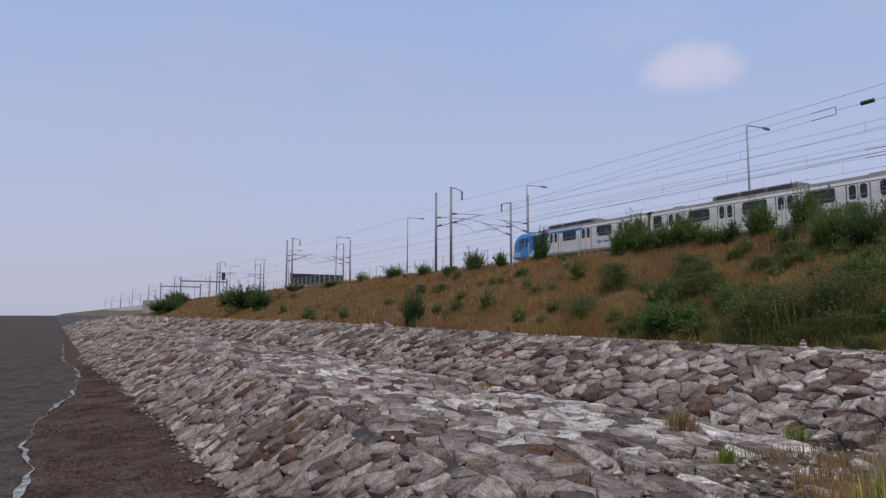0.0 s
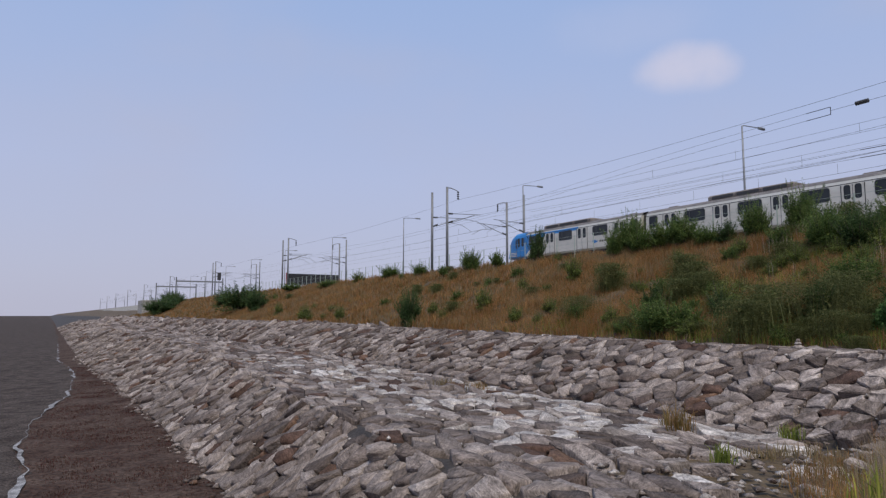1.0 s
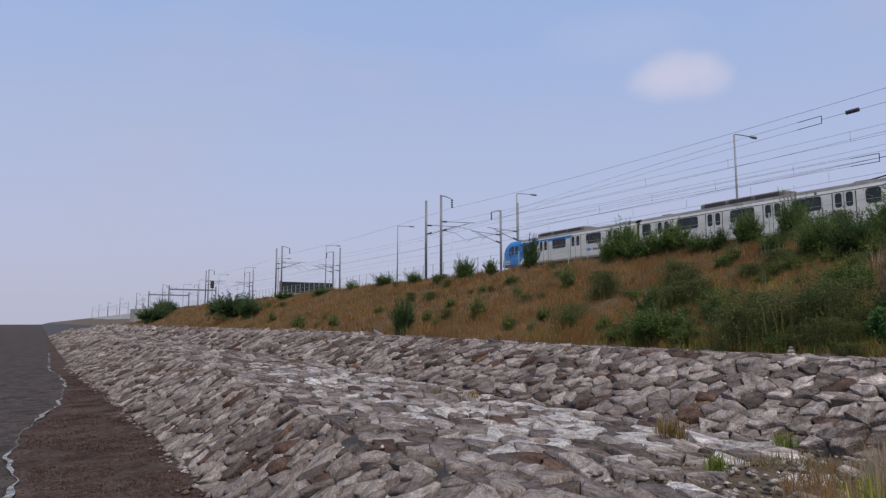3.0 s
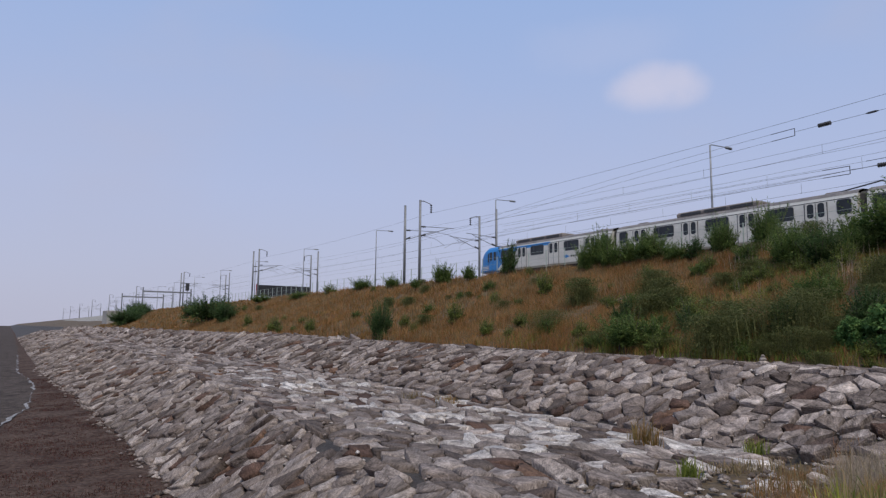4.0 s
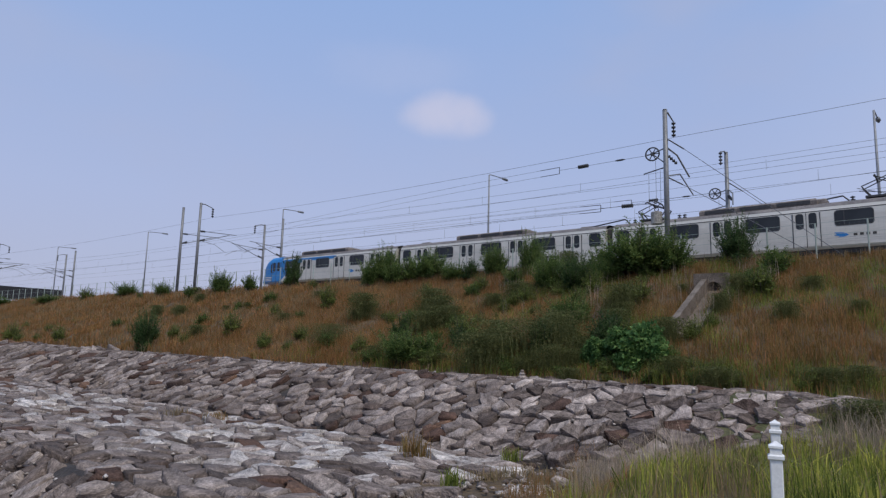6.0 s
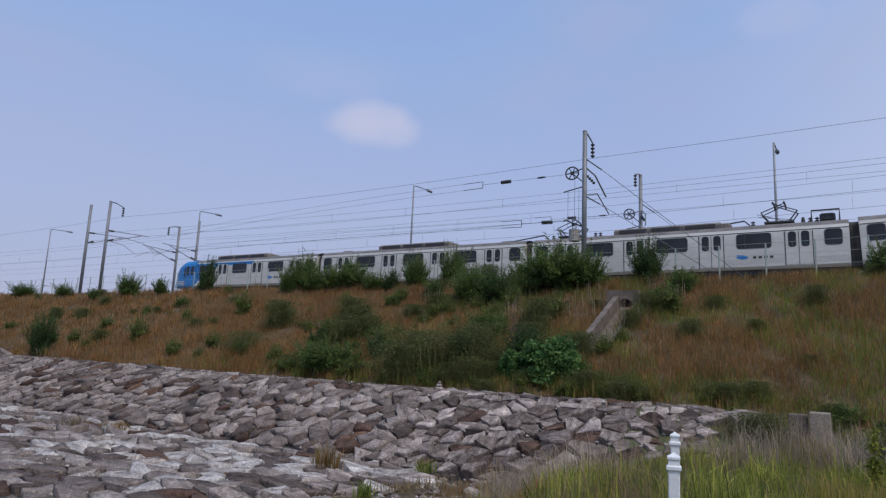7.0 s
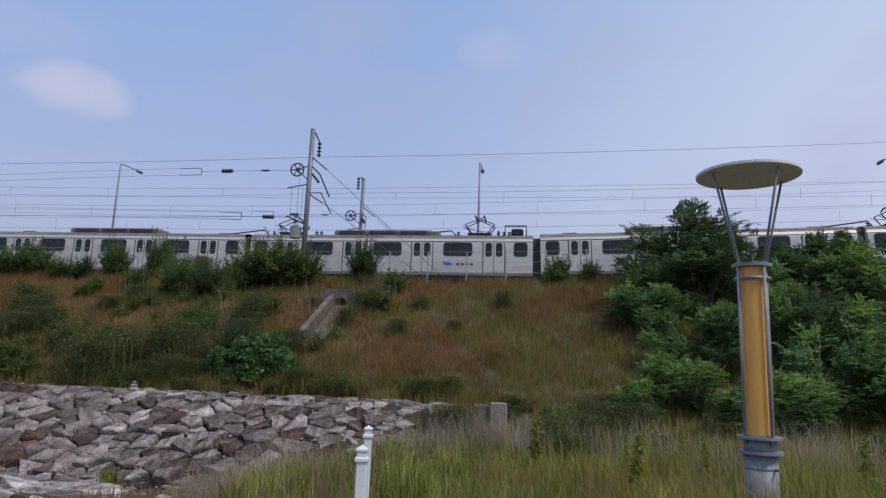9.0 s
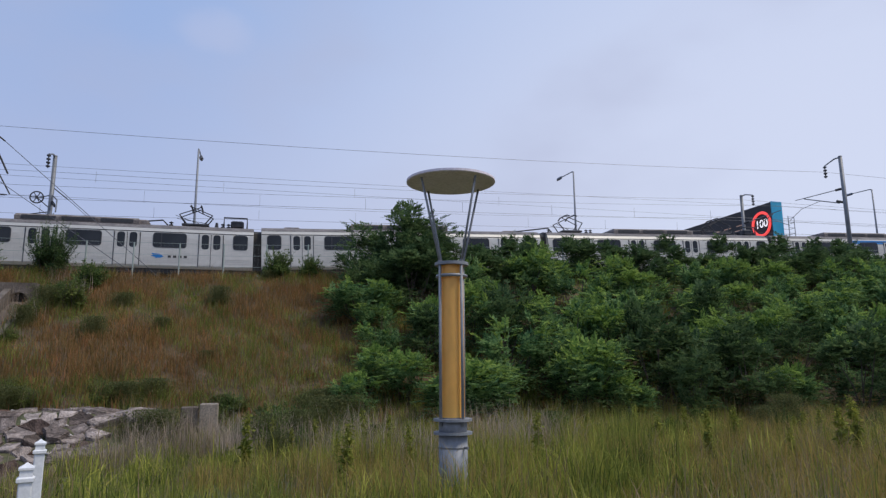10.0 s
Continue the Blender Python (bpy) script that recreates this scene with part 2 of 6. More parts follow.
m_rust = mat("rail_steel", (0.16, 0.09, 0.06), (0.26, 0.2, 0.17), scale=6, rough=0.5, metal=0.5)
m_fence = mat("pale_green_fence", (0.30, 0.36, 0.32), (0.38, 0.43, 0.39), scale=4, rough=0.6, fine=0.1)
m_lamp = mat("street_lamp_grey", (0.20, 0.21, 0.23), (0.27, 0.28, 0.30), scale=3, rough=0.5, metal=0.2, fine=0.1)
m_white = mat("white_paint", (0.70, 0.71, 0.72), (0.80, 0.80, 0.80), scale=5, rough=0.5, fine=0.08, bump=0.1, bscale=30)
m_greypaint = mat("grey_paint", (0.20, 0.21, 0.23), (0.27, 0.28, 0.30), scale=3, rough=0.5, fine=0.12, bump=0.1, bscale=40)
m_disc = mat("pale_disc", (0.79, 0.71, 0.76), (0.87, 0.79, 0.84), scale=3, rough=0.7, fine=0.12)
m_amber = mat("amber_acrylic", (0.95, 0.50, 0.10), (0.98, 0.60, 0.16), scale=1.3, rough=0.35, fine=0.07, stretch=(1, 1, 0.35), through_light=0.25)
m_body = mat("brushed_car_side", (0.57, 0.54, 0.475), (0.68, 0.645, 0.575), scale=0.8, rough=0.38, metal=0.25, fine=0.06, stretch=(1, 0.3, 1.5))
m_roof = mat("car_roof", (0.13, 0.12, 0.12), (0.22, 0.2, 0.19), scale=1.2, rough=0.8)
m_ac = mat("roof_unit", (0.13, 0.11, 0.10), (0.24, 0.21, 0.19), scale=1.2, rough=0.8)
m_blue = mat("blue_livery", (0.012, 0.165, 0.46), (0.018, 0.21, 0.54), scale=0.7, rough=0.35, fine=0.06)
m_glass = mat("tinted_glass", (0.015, 0.018, 0.022), (0.03, 0.035, 0.04), scale=0.6, rough=0.22, fine=0.0, spec=0.35)
m_under = mat("underframe", (0.035, 0.033, 0.032), (0.06, 0.055, 0.05), scale=3, rough=0.8)
m_led = mat("dark_display", (0.012, 0.012, 0.014), (0.02, 0.02, 0.022), scale=3, rough=0.5)
m_cyan = mat("cyan_panel", (0.03, 0.35, 0.55), (0.04, 0.40, 0.60), scale=1, rough=0.5, fine=0.05)
leaf_kw = dict(rough=0.75, rand="island", fine=0.0, through_light=0.42, spec=0.15)
m_leaf = mat("green_leaves", (0.085, 0.14, 0.04), (0.165, 0.225, 0.068), scale=1.2, amount=0.45, **leaf_kw)
m_kudzu = mat("creeper_leaves", (0.07, 0.15, 0.048), (0.15, 0.26, 0.082), scale=1.2, amount=0.4, **leaf_kw)
m_leafdark = mat("dark_leaves", (0.05, 0.092, 0.034), (0.10, 0.155, 0.055), scale=1.2, amount=0.45, **leaf_kw)
m_leafgrey = mat("grey_green_leaves", (0.095, 0.11, 0.04), (0.17, 0.178, 0.07), scale=1.2, amount=0.4, **leaf_kw)
m_leafyel = mat("yellow_green_leaves", (0.125, 0.165, 0.045), (0.20, 0.24, 0.068), scale=1.2, amount=0.4, **leaf_kw)
m_bark = mat("bark", (0.06, 0.045, 0.035), (0.11, 0.085, 0.065), scale=6, bump=0.5, bscale=30)
m_dry = mat("rust_brown_grass", (0.245, 0.132, 0.047), (0.40, 0.235, 0.09), scale=0.4, amount=0.4, **leaf_kw)
m_locust = mat("locust_leaves", (0.10, 0.195, 0.075), (0.205, 0.32, 0.122), scale=0.8, amount=0.6, **leaf_kw)
# brighter copy of the locust leaf colour for the crown's lit top
m_locusttop = mat("young_locust_leaves", (0.16, 0.265, 0.058), (0.29, 0.39, 0.095), scale=0.8, amount=0.4, **leaf_kw)
m_locustdark = mat("deep_green_locust_leaves", (0.065, 0.115, 0.045), (0.125, 0.19, 0.075), scale=0.6, amount=0.5, **leaf_kw)
m_straw = mat("straw_grass", (0.22, 0.165, 0.085), (0.33, 0.255, 0.145), scale=0.5, amount=0.3, **leaf_kw)
m_olive = mat("olive_grass", (0.175, 0.12, 0.042), (0.31, 0.20, 0.072), scale=0.5, amount=0.4, **leaf_kw)
m_lush = mat("lush_grass", (0.08, 0.115, 0.022), (0.43, 0.44, 0.085), scale=0.9, amount=0.5, **leaf_kw)
m_green = mat("green_grass", (0.14, 0.185, 0.038), (0.26, 0.295, 0.066), scale=0.5, amount=0.4, **leaf_kw)
m_seep = mat("red_brown_seepweed", (0.075, 0.032, 0.024), (0.115, 0.055, 0.04), scale=0.5, amount=0.35, **leaf_kw)
m_plume = mat("seed_plumes", (0.30, 0.235, 0.165), (0.50, 0.41, 0.31), scale=0.5, amount=0.3, **leaf_kw)
m_seed = mat("seeding_grass", (0.26, 0.19, 0.053), (0.41, 0.31, 0.096), scale=0.5, amount=0.3, **leaf_kw)
m_foam = mat("foam_water", (0.13, 0.125, 0.125), (0.36, 0.35, 0.35), scale=3.5, rough=0.95, fine=0.45, spec=0.1)


def glow(name, c, s):
    m = bpy.data.materials.new(name)
    m.use_nodes = True
    b = m.node_tree.nodes["Principled BSDF"]
    b.inputs["Base Color"].default_value = (*c, 1)
    b.inputs["Emission Color"].default_value = (*c, 1)
    b.inputs["Emission Strength"].default_value = s
    return m


m_ledred = glow("lit_red_diodes", (1.0, 0.08, 0.07), 0.9)
m_ledwhite = glow("lit_white_diodes", (1.0, 0.95, 0.95), 0.8)
m_redpaint = mat("red_panel", (0.28, 0.02, 0.03), (0.34, 0.03, 0.04), scale=1, rough=0.5, fine=0.05)
m_ledamber = glow("lit_amber_diodes", (0.5, 0.3, 0.2), 0.15)


# ---- mesh tools ----
class Shape:
    """Vertices and faces gathered for one mesh."""

    def __init__(self):
        self.v, self.f = [], []

    def add(self, vs, fs):
        k = len(self.v)
        self.v += [tuple(p) for p in vs]
        self.f += [tuple(i + k for i in q) for q in fs]
        return self

    def box(self, lo, hi, bevel=0.0):
        (x0, y0, z0), (x1, y1, z1) = lo, hi
        b = min(bevel, abs(x1 - x0) / 3, abs(y1 - y0) / 3, abs(z1 - z0) / 3)
        if b <= 0:
            vs = [(x, y, z) for z in (z0, z1) for x, y in ((x0, y0), (x1, y0), (x1, y1), (x0, y1))]
            return self.add(vs, [(3, 2, 1, 0), (4, 5, 6, 7), (0, 1, 5, 4), (1, 2, 6, 5), (2, 3, 7, 6), (3, 0, 4, 7)])
        rings = []
        for z, s in ((z0, b), (z0 + b, 0), (z1 - b, 0), (z1, b)):
            c = b
            rings.append([(x0 + s + c, y0 + s, z), (x1 - s - c, y0 + s, z), (x1 - s, y0 + s + c, z), (x1 - s, y1 - s - c, z), (x1 - s - c, y1 - s, z), (x0 + s + c, y1 - s, z), (x0 + s, y1 - s - c, z), (x0 + s, y0 + s + c, z)])
        return self.loft(rings)

    def loft(self, rings, caps=True):
        n = len(rings[0])
        vs = [p for r in rings for p in r]
        fs = []
        for i in range(len(rings) - 1):
            for j in range(n):
                k = (j + 1) % n
                fs.append((i * n + j, i * n + k, (i + 1) * n + k, (i + 1) * n + j))
        if caps:
            fs.append(tuple(range(n - 1, -1, -1)))
            fs.append(tuple((len(rings) - 1) * n + j for j in range(n)))
        return self.add(vs, fs)

    def tube(self, pts, r, n=6, caps=True):
        pts = [Vector(p) for p in pts]
        rs = r if isinstance(r, (list, tuple)) else [r] * len(pts)
        rings, up = [], None
        for i, p in enumerate(pts):
            d = (pts[min(i + 1, len(pts) - 1)] - pts[max(i - 1, 0)]).normalized()
            if up is None:
                up = d.orthogonal().normalized()
            a = (up - d * up.dot(d)).normalized()
            up = a
            b = d.cross(a)
            rings.append([p + (a * math.cos(t) + b * math.sin(t)) * rs[i] for t in [2 * math.pi * j / n for j in range(n)]])
        return self.loft(rings, caps)

    def ring(self, c, axis, R, r, n=20, m=6):
        axis = Vector(axis).normalized()
        a = axis.orthogonal().normalized()
        b = axis.cross(a)
        vs, fs = [], []
        for i in range(n):
            t = 2 * math.pi * i / n
            d = a * math.cos(t) + b * math.sin(t)
            for j in range(m):
                s = 2 * math.pi * j / m
                vs.append(Vector(c) + d * (R + r * math.cos(s)) + axis * r * math.sin(s))
                fs.append((i * m + j, ((i + 1) % n) * m + j, ((i + 1) % n) * m + (j + 1) % m, i * m + (j + 1) % m))
        return self.add(vs, fs)

    def mesh(self, name, material, smooth=False):
        me = bpy.data.meshes.new(name)
        me.from_pydata(self.v, [], self.f)
        me.materials.append(material)
        if smooth:
            me.polygons.foreach_set("use_smooth", [True] * len(me.polygons))
        me.update()
        return me


def part(name, shape, material, parent=None, label="", at=None, smooth=False):
    """One mesh object under a thing or a part; shape is a Shape or a mesh to share."""
    me = shape if isinstance(shape, bpy.types.Mesh) else shape.mesh(name, material, smooth)
    ob = new(name, me)
    if parent is not None:
        ob.parent = parent
    if at is not None:
        ob.matrix_basis = at
    if label:
        ob["label"] = label
    return ob


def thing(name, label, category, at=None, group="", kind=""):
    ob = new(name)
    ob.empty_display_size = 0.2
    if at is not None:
        ob.matrix_basis = at
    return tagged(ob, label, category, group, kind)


def solid(name, shape, material, label, category, at=None, group="", kind="", smooth=False):
    return tagged(part(name, shape, material, None, "", at, smooth), label, category, group, kind)


def tri_mesh(name, verts, tris, mats, slots=None):
    """A large mesh from arrays of vertices and triangles."""
    me = bpy.data.meshes.new(name)
    me.vertices.add(len(verts))
    me.vertices.foreach_set("co", np.asarray(verts, np.float32).ravel())
    me.loops.add(len(tris) * 3)
    me.loops.foreach_set("vertex_index", np.asarray(tris, np.int32).ravel())
    me.polygons.add(len(tris))
    me.polygons.foreach_set("loop_start", np.arange(0, len(tris) * 3, 3, dtype=np.int32))
    for m in mats:
        me.materials.append(m)
    if slots is not None:
        me.polygons.foreach_set("material_index", np.asarray(slots, np.int32))
    me.update(calc_edges=True)
    return me


def smooth_step(a, b, x):
    t = np.clip((x - a) / (b - a), 0, 1)
    return t * t * (3 - 2 * t)


def wavy(x, y, s, seed=0):
    """Cheap smooth noise in about -1 to 1."""
    return (np.sin(x * s * 1.3 + seed) * np.cos(y * s * 0.9 - seed * 1.7) + np.sin((x + y) * s * 0.61 + seed * 2.3) + np.cos((x * 0.7 - y * 1.2) * s * 1.9 + seed)) / 2.6


RNG = np.random.default_rng(7)


# ---- the lie of the land: x across towards the railway, y along the shore ----
BASE, CREST, FOOT, SHOULDER = 17.5, 21.0, 22.3, 36.8
RAIL_Z = 6.65


def levels(y):
    s = smooth_step(12, 62, y)
    return -1.73 + 0.53 * s, 8.1 + 2.4 * s, 0.5 + 0.3 * s      # berm height, berm's outer edge, crest height


TOE_Y, TOE_X = [0, 22, 40, 55, 66, 95, 230, 1600], [5.4, 5.5, 5.6, 5.4, 5.0, 3.9, 3.4, 2.2]


def toe(y):
    """Where the slope meets the mud, uneven along the shore."""
    y = np.asarray(y, float)
    return np.interp(y, TOE_Y, TOE_X) + 0.16 * wavy(0 * y, y, 0.9, 5) + 0.12 * wavy(0 * y, y, 2.7, 3)


def rise(y):
    """The line climbs gently past the filled ground."""
    return 0.037 * np.clip(5.0 - np.asarray(y, float), 0, 75)


SHORE_Y = [-300, 20, 29.8, 35, 42.7, 49.5, 55.3, 61, 75, 85, 98, 200, 4500]
SHORE_X = [-1.2, -0.9, -0.34, -0.79, -0.43, 0.47, 1.49, 1.8, 2.48, 2.2, 1.3, 2.2, 2.0]


def shore_x(y):
    return np.interp(y, SHORE_Y, SHORE_X) + 0.12 * wavy(0 * y, y, 1.3, 1)


def ground_z(x, y):
    x, y = np.broadcast_arrays(np.asarray(x, float), np.asarray(y, float))
    bz, ex, cz = levels(y)
    up = rise(y)
    east = [(37.8, 6.3 + up), (54.0, 6.3 + up), (56.0, 6.0 + up), (100.0, 6.0 + up), (116.0, -1.0 + 0 * y), (6000.0, -1.0 + 0 * y)]

    def run(knots):
        z = np.full(x.shape, np.nan)
        for (xa, za), (xb, zb) in zip(knots[:-1], knots[1:]):
            t = (x - xa) / (xb - xa)
            inside = (t >= 0) & (t <= 1)
            z = np.where(inside, za + (zb - za) * np.clip(t, 0, 1), z)
        return z
    shore = run([(-6000, -4.9 + 0 * y), (-25, -4.35 + 0 * y), (toe(y), -4.2 + 0 * y), (ex, bz), (BASE, bz + 0.06), (CREST, cz), (FOOT, cz), (SHOULDER, 6.3 + up)] + east)
    fill = run([(-6000, -4.9), (-14, -4.3), (-6, 0.0), (4, 0.0), (12, -0.3), (20, -0.6), (22, -0.25), (SHOULDER, 6.3 + up)] + east)
    edge = 5.3 - 2.3 * smooth_step(14.5, 18.5, x) + 0.5 * wavy(x, y, 0.8, 2)
    w = smooth_step(edge + 2.2, edge - 2.2, y)
    return shore * (1 - w) + fill * w


def build_ground():
    xs = np.unique(np.round(np.concatenate([
        -np.geomspace(25, 4000, 22)[::-1], np.arange(-25, -4, 1.5), np.arange(-4, 37.2, 0.35), [5.4, 17.5, 21.0, 22.3, 36.8, 37.8], np.arange(38, 58, 2.0), np.arange(58, 118, 6.0), np.geomspace(120, 4000, 14)]), 3))
    ys = np.unique(np.round(np.concatenate([
        -np.geomspace(60, 3000, 20)[::-1], np.arange(-60, -6, 1.5), np.arange(-6, 40, 0.5), np.arange(40, 120, 1.0), np.geomspace(120, 4500, 40)]), 3))
    X, Y = np.meshgrid(xs, ys)
    Z = ground_z(X, Y)
    rough = np.where((X > 22.4) & (X < 36.5), 0.16, np.where(X < 5, 0.05, 0.03)) * (np.abs(X) < 120)
    Z = Z + rough * wavy(X, Y, 1.1, 4) + 0.4 * rough * wavy(X, Y, 3.3, 1)
    Z = Z - 0.13 * ((X > toe(Y) + 0.1) & (X < CREST + 1.0) & (Y > 6.2))
    n, m = len(xs), len(ys)
    idx = np.arange(n * m).reshape(m, n)
    a, b, c, d = idx[:-1, :-1].ravel(), idx[:-1, 1:].ravel(), idx[1:, 1:].ravel(), idx[1:, :-1].ravel()
    tris = np.stack([np.stack([a, b, c], 1), np.stack([a, c, d], 1)], 1).reshape(-1, 3)
    cx = (X[:-1, :-1] + X[1:, 1:]).ravel() / 2
    cy = (Y[:-1, :-1] + Y[1:, 1:]).ravel() / 2
    shoreline = shore_x(cy)
    slot = np.full(len(cx), 2)                                   # embankment soil
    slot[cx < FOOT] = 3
    slot[(cx < FOOT) & (cy < 7)] = 4                             # turf of the filled ground
    slot[(cx > 9.8) & (cx < 17.5) & (cy >= 5) & (cy < 12.3 - 0.3 * (cx - 10.2))] = 2
    slot[cx < toe(cy) + 0.05] = 0
    slot[cx < shoreline] = 1
    slot[(cy < 5) & (cx > -10) & (cx < 20)] = 4
    slot[cx > SHOULDER + 0.6] = 5
    slot[(cx > 55)] = 6
    slot[cx > 101] = 2
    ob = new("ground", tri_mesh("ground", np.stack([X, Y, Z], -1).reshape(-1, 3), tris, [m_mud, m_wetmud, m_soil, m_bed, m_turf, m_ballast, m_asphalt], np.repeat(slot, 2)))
    ob.data.polygons.foreach_set("use_smooth", [True] * len(ob.data.polygons))
    tagged(ob, "tidal mud flat, rubble bank and railway embankment in one sheet", "ground", kind="structure")
    return ob


ground = build_ground()

# thin line of foam and standing water where the mud turns wet
foam = Shape()


def foam_width(y):
    return max(0.01, 0.15 * (abs(math.sin(y * 0.41)) * abs(math.sin(y * 0.13 + 1)) - 0.1 + 0.18 * math.sin(y * 2.3) * math.sin(y * 0.9)))


for y0 in np.arange(20, 150, 0.3):
    wa, wb = foam_width(y0), foam_width(y0 + 0.3)
    x0, x1 = float(shore_x(y0)), float(shore_x(y0 + 0.3))
    x0, x1 = x0 + 0.05 * math.sin(y0 * 1.7), x1 + 0.05 * math.sin((y0 + 0.3) * 1.7)
    z = max(float(ground_z(x0, y0)), float(ground_z(x0 - 0.4, y0))) + 0.07
    foam.add([(x0 - wa * 1.2, y0, z), (x0 + wa, y0, z), (x1 + wb, y0 + 0.3, z), (x1 - wb * 1.2, y0 + 0.3, z)], [(0, 1, 2, 3)])
solid("tide_line", foam, m_foam, "pale foam and standing water along the wet mud", "water", kind="structure")


# ---- railway: ballast, rails, masts, wires ----
NEAR_T, FAR_T, NEAR_M, FAR_M, FENCE_X = 44.0, 48.4, 38.0, 50.5, 37.6
for tx in (NEAR_T, FAR_T):
    sh = Shape()
    sh.loft([[(tx + a, y, z + float(rise(y))) for a, z in ((-2.4, 6.32), (-1.6, 6.49), (1.6, 6.49), (2.4, 6.32), (2.4, 6.0), (-2.4, 6.0))] for y in (-400, -70, 5, 900)])
    solid("track_bed", sh, m_ballast, "grey crushed stone ballast under the railway track", "track bed", kind="structure")
    for s in (-0.7175, 0.7175):
        sh = Shape().loft([[(tx + s + a, y, z + float(rise(y))) for a, z in ((-0.07, 6.49), (0.07, 6.49), (0.01, 6.52), (0.035, 6.65), (-0.035, 6.65), (-0.01, 6.52))] for y in (-400, -70, 5, 900)])
        solid("rail", sh, m_rust, "worn steel running rail on the ballast bed", "rail", group="railway rails")


def insulator(sh, a, b, r=0.085, n=4):
    """Ribbed string between two points."""
    a, b = Vector(a), Vector(b)
    pts, rs = [a], [0.03]
    for k in range(n):
        for f, q in ((0.12, 0.04), (0.3, r), (0.62, r), (0.8, 0.04)):
            pts.append(a.lerp(b, (k + f) / n))
            rs.append(q)
    sh.tube(pts + [b], rs + [0.03], 8)


def mast(x, y, top, to_track, arm=True, feeder=True, base=6.3, tension=False):
    """A steel catenary mast; to_track is +1 or -1 across."""
    d = to_track
    th = thing("catenary_mast", "grey galvanised steel railway mast carrying overhead wires" if not tension else "grey steel tension mast with pulley wheel and hanging weight", "mast", pose(x, y, base + float(rise(y))), "catenary masts")
    h = top - base
    part("pole", Shape().tube([(0, 0, -0.3), (0, 0, h * 0.5), (0, 0, h)], [0.165, 0.15, 0.135], 12), m_steel, th, smooth=True)
    part("base_plate", Shape().box((-0.3, -0.3, -0.05), (0.3, 0.3, 0.06), 0.02), m_concrete, th)
    part("cap", Shape().tube([(0, 0, h), (0, 0, h + 0.06)], [0.15, 0.11], 12), m_steel, th)
    if feeder:
        part("top_arm", Shape().tube([(0, 0, h - 0.06), (d * 0.5, 0, h - 0.02), (d * 1.45, 0, h - 0.3)], [0.06, 0.055, 0.04], 8), m_steel, th)
        s = Shape()
        insulator(s, (d * 1.45, 0, h - 0.3), (d * 1.45, 0, h - 1.3), 0.13, 4)
        part("insulator", s, m_dark, th, "dark ribbed insulator", smooth=True)
    if arm:
        zm, zc = 12.95 - base, 12.0 - base
        part("upper_bracket", Shape().tube([(0.5 * d, 0, zm + 0.05), (d * 4.6, 0, zm + 0.22)], 0.035, 6), m_steel, th)
        part("lower_bracket", Shape().tube([(0.5 * d, 0, zm - 1.0), (d * 3.7, 0, zm + 0.12)], 0.04, 6), m_steel, th)
        part("steady_arm", Shape().tube([(d * 2.2, 0, zm - 0.42), (d * 4.1, 0, zm - 0.62), (d * 5.4, 0, zc - 0.35)], 0.022, 6), m_steel, th)
        for za, zb in ((zm + 0.03, zm + 0.06), (zm - 1.04, zm - 0.78)):
            s = Shape()
            insulator(s, (0.1 * d, 0, za), (0.75 * d, 0, zb), 0.1, 5)
            part("insulator", s, m_dark, th, "dark ribbed insulator", smooth=True)
    if tension:
        zw = 13.4 - base
        yw = 0.85
        w = part("pulley_wheel", Shape().ring((d * 0.12, yw, zw), (1, 0.12, 0), 0.40, 0.045, 24, 6), m_dark, th, "dark spoked tensioning wheel", smooth=True)
        for k in range(3):
            a = math.pi * k / 3
            part("spoke", Shape().tube([(d * 0.12, yw + 0.4 * math.cos(a), zw + 0.4 * math.sin(a)), (d * 0.12, yw - 0.4 * math.cos(a), zw - 0.4 * math.sin(a))], 0.03, 5), m_dark, w)
        part("hub", Shape().tube([(d * 0.02, yw, zw), (d * 0.22, yw, zw)], 0.1, 10), m_dark, w)
        for dz in (0.22, -0.75):
            part("wheel_arm", Shape().tube([(0, 0, zw + dz), (d * 0.05, yw, zw)], 0.035, 6), m_dark, th)
        part("side_arm", Shape().tube([(0, 0, zw - 0.95), (0, 1.35, zw - 1.2)], 0.035, 6), m_dark, th)
        for yy in (0.35, 0.62, 1.05):
            part("tension_cable", Shape().tube([(0, yy, zw - 0.5 if yy == 0.62 else zw - 1.1), (0, yy, zw - 3.5)], 0.012, 4), m_wire, th)
        part("shackle", Shape().ring((0, 0.62, zw - 3.45), (1, 0, 0), 0.12, 0.03, 12, 5), m_dark, th)
        wt = Shape()
        for k in range(6):
            wt.tube([(0, 0.62, zw - 3.62 - k * 0.12), (0, 0.62, zw - 3.73 - k * 0.12)], 0.33, 14)
        part("counterweight", wt, m_concrete, th, "stacked round grey counterweights")
        # registration bracket of the passing wires
        part("upper_bracket", Shape().tube([(0, 0, zw + 0.3), (d * 0.5, -0.5, zw - 0.2), (d * 1.7, -0.8, zw - 1.3)], 0.05, 6), m_steel, th)
        part("lower_bracket", Shape().tube([(0, 0, zw - 1.5), (d * 0.9, -0.5, zw - 1.25), (d * 2.6, -0.7, zw - 2.2)], 0.04, 6), m_steel, th)
        s = Shape()
        insulator(s, (d * 0.1, -0.1, zw - 0.25), (d * 0.6, -0.45, zw - 0.7), 0.1, 4)
        part("insulator", s, m_dark, th, "dark ribbed insulator", smooth=True)
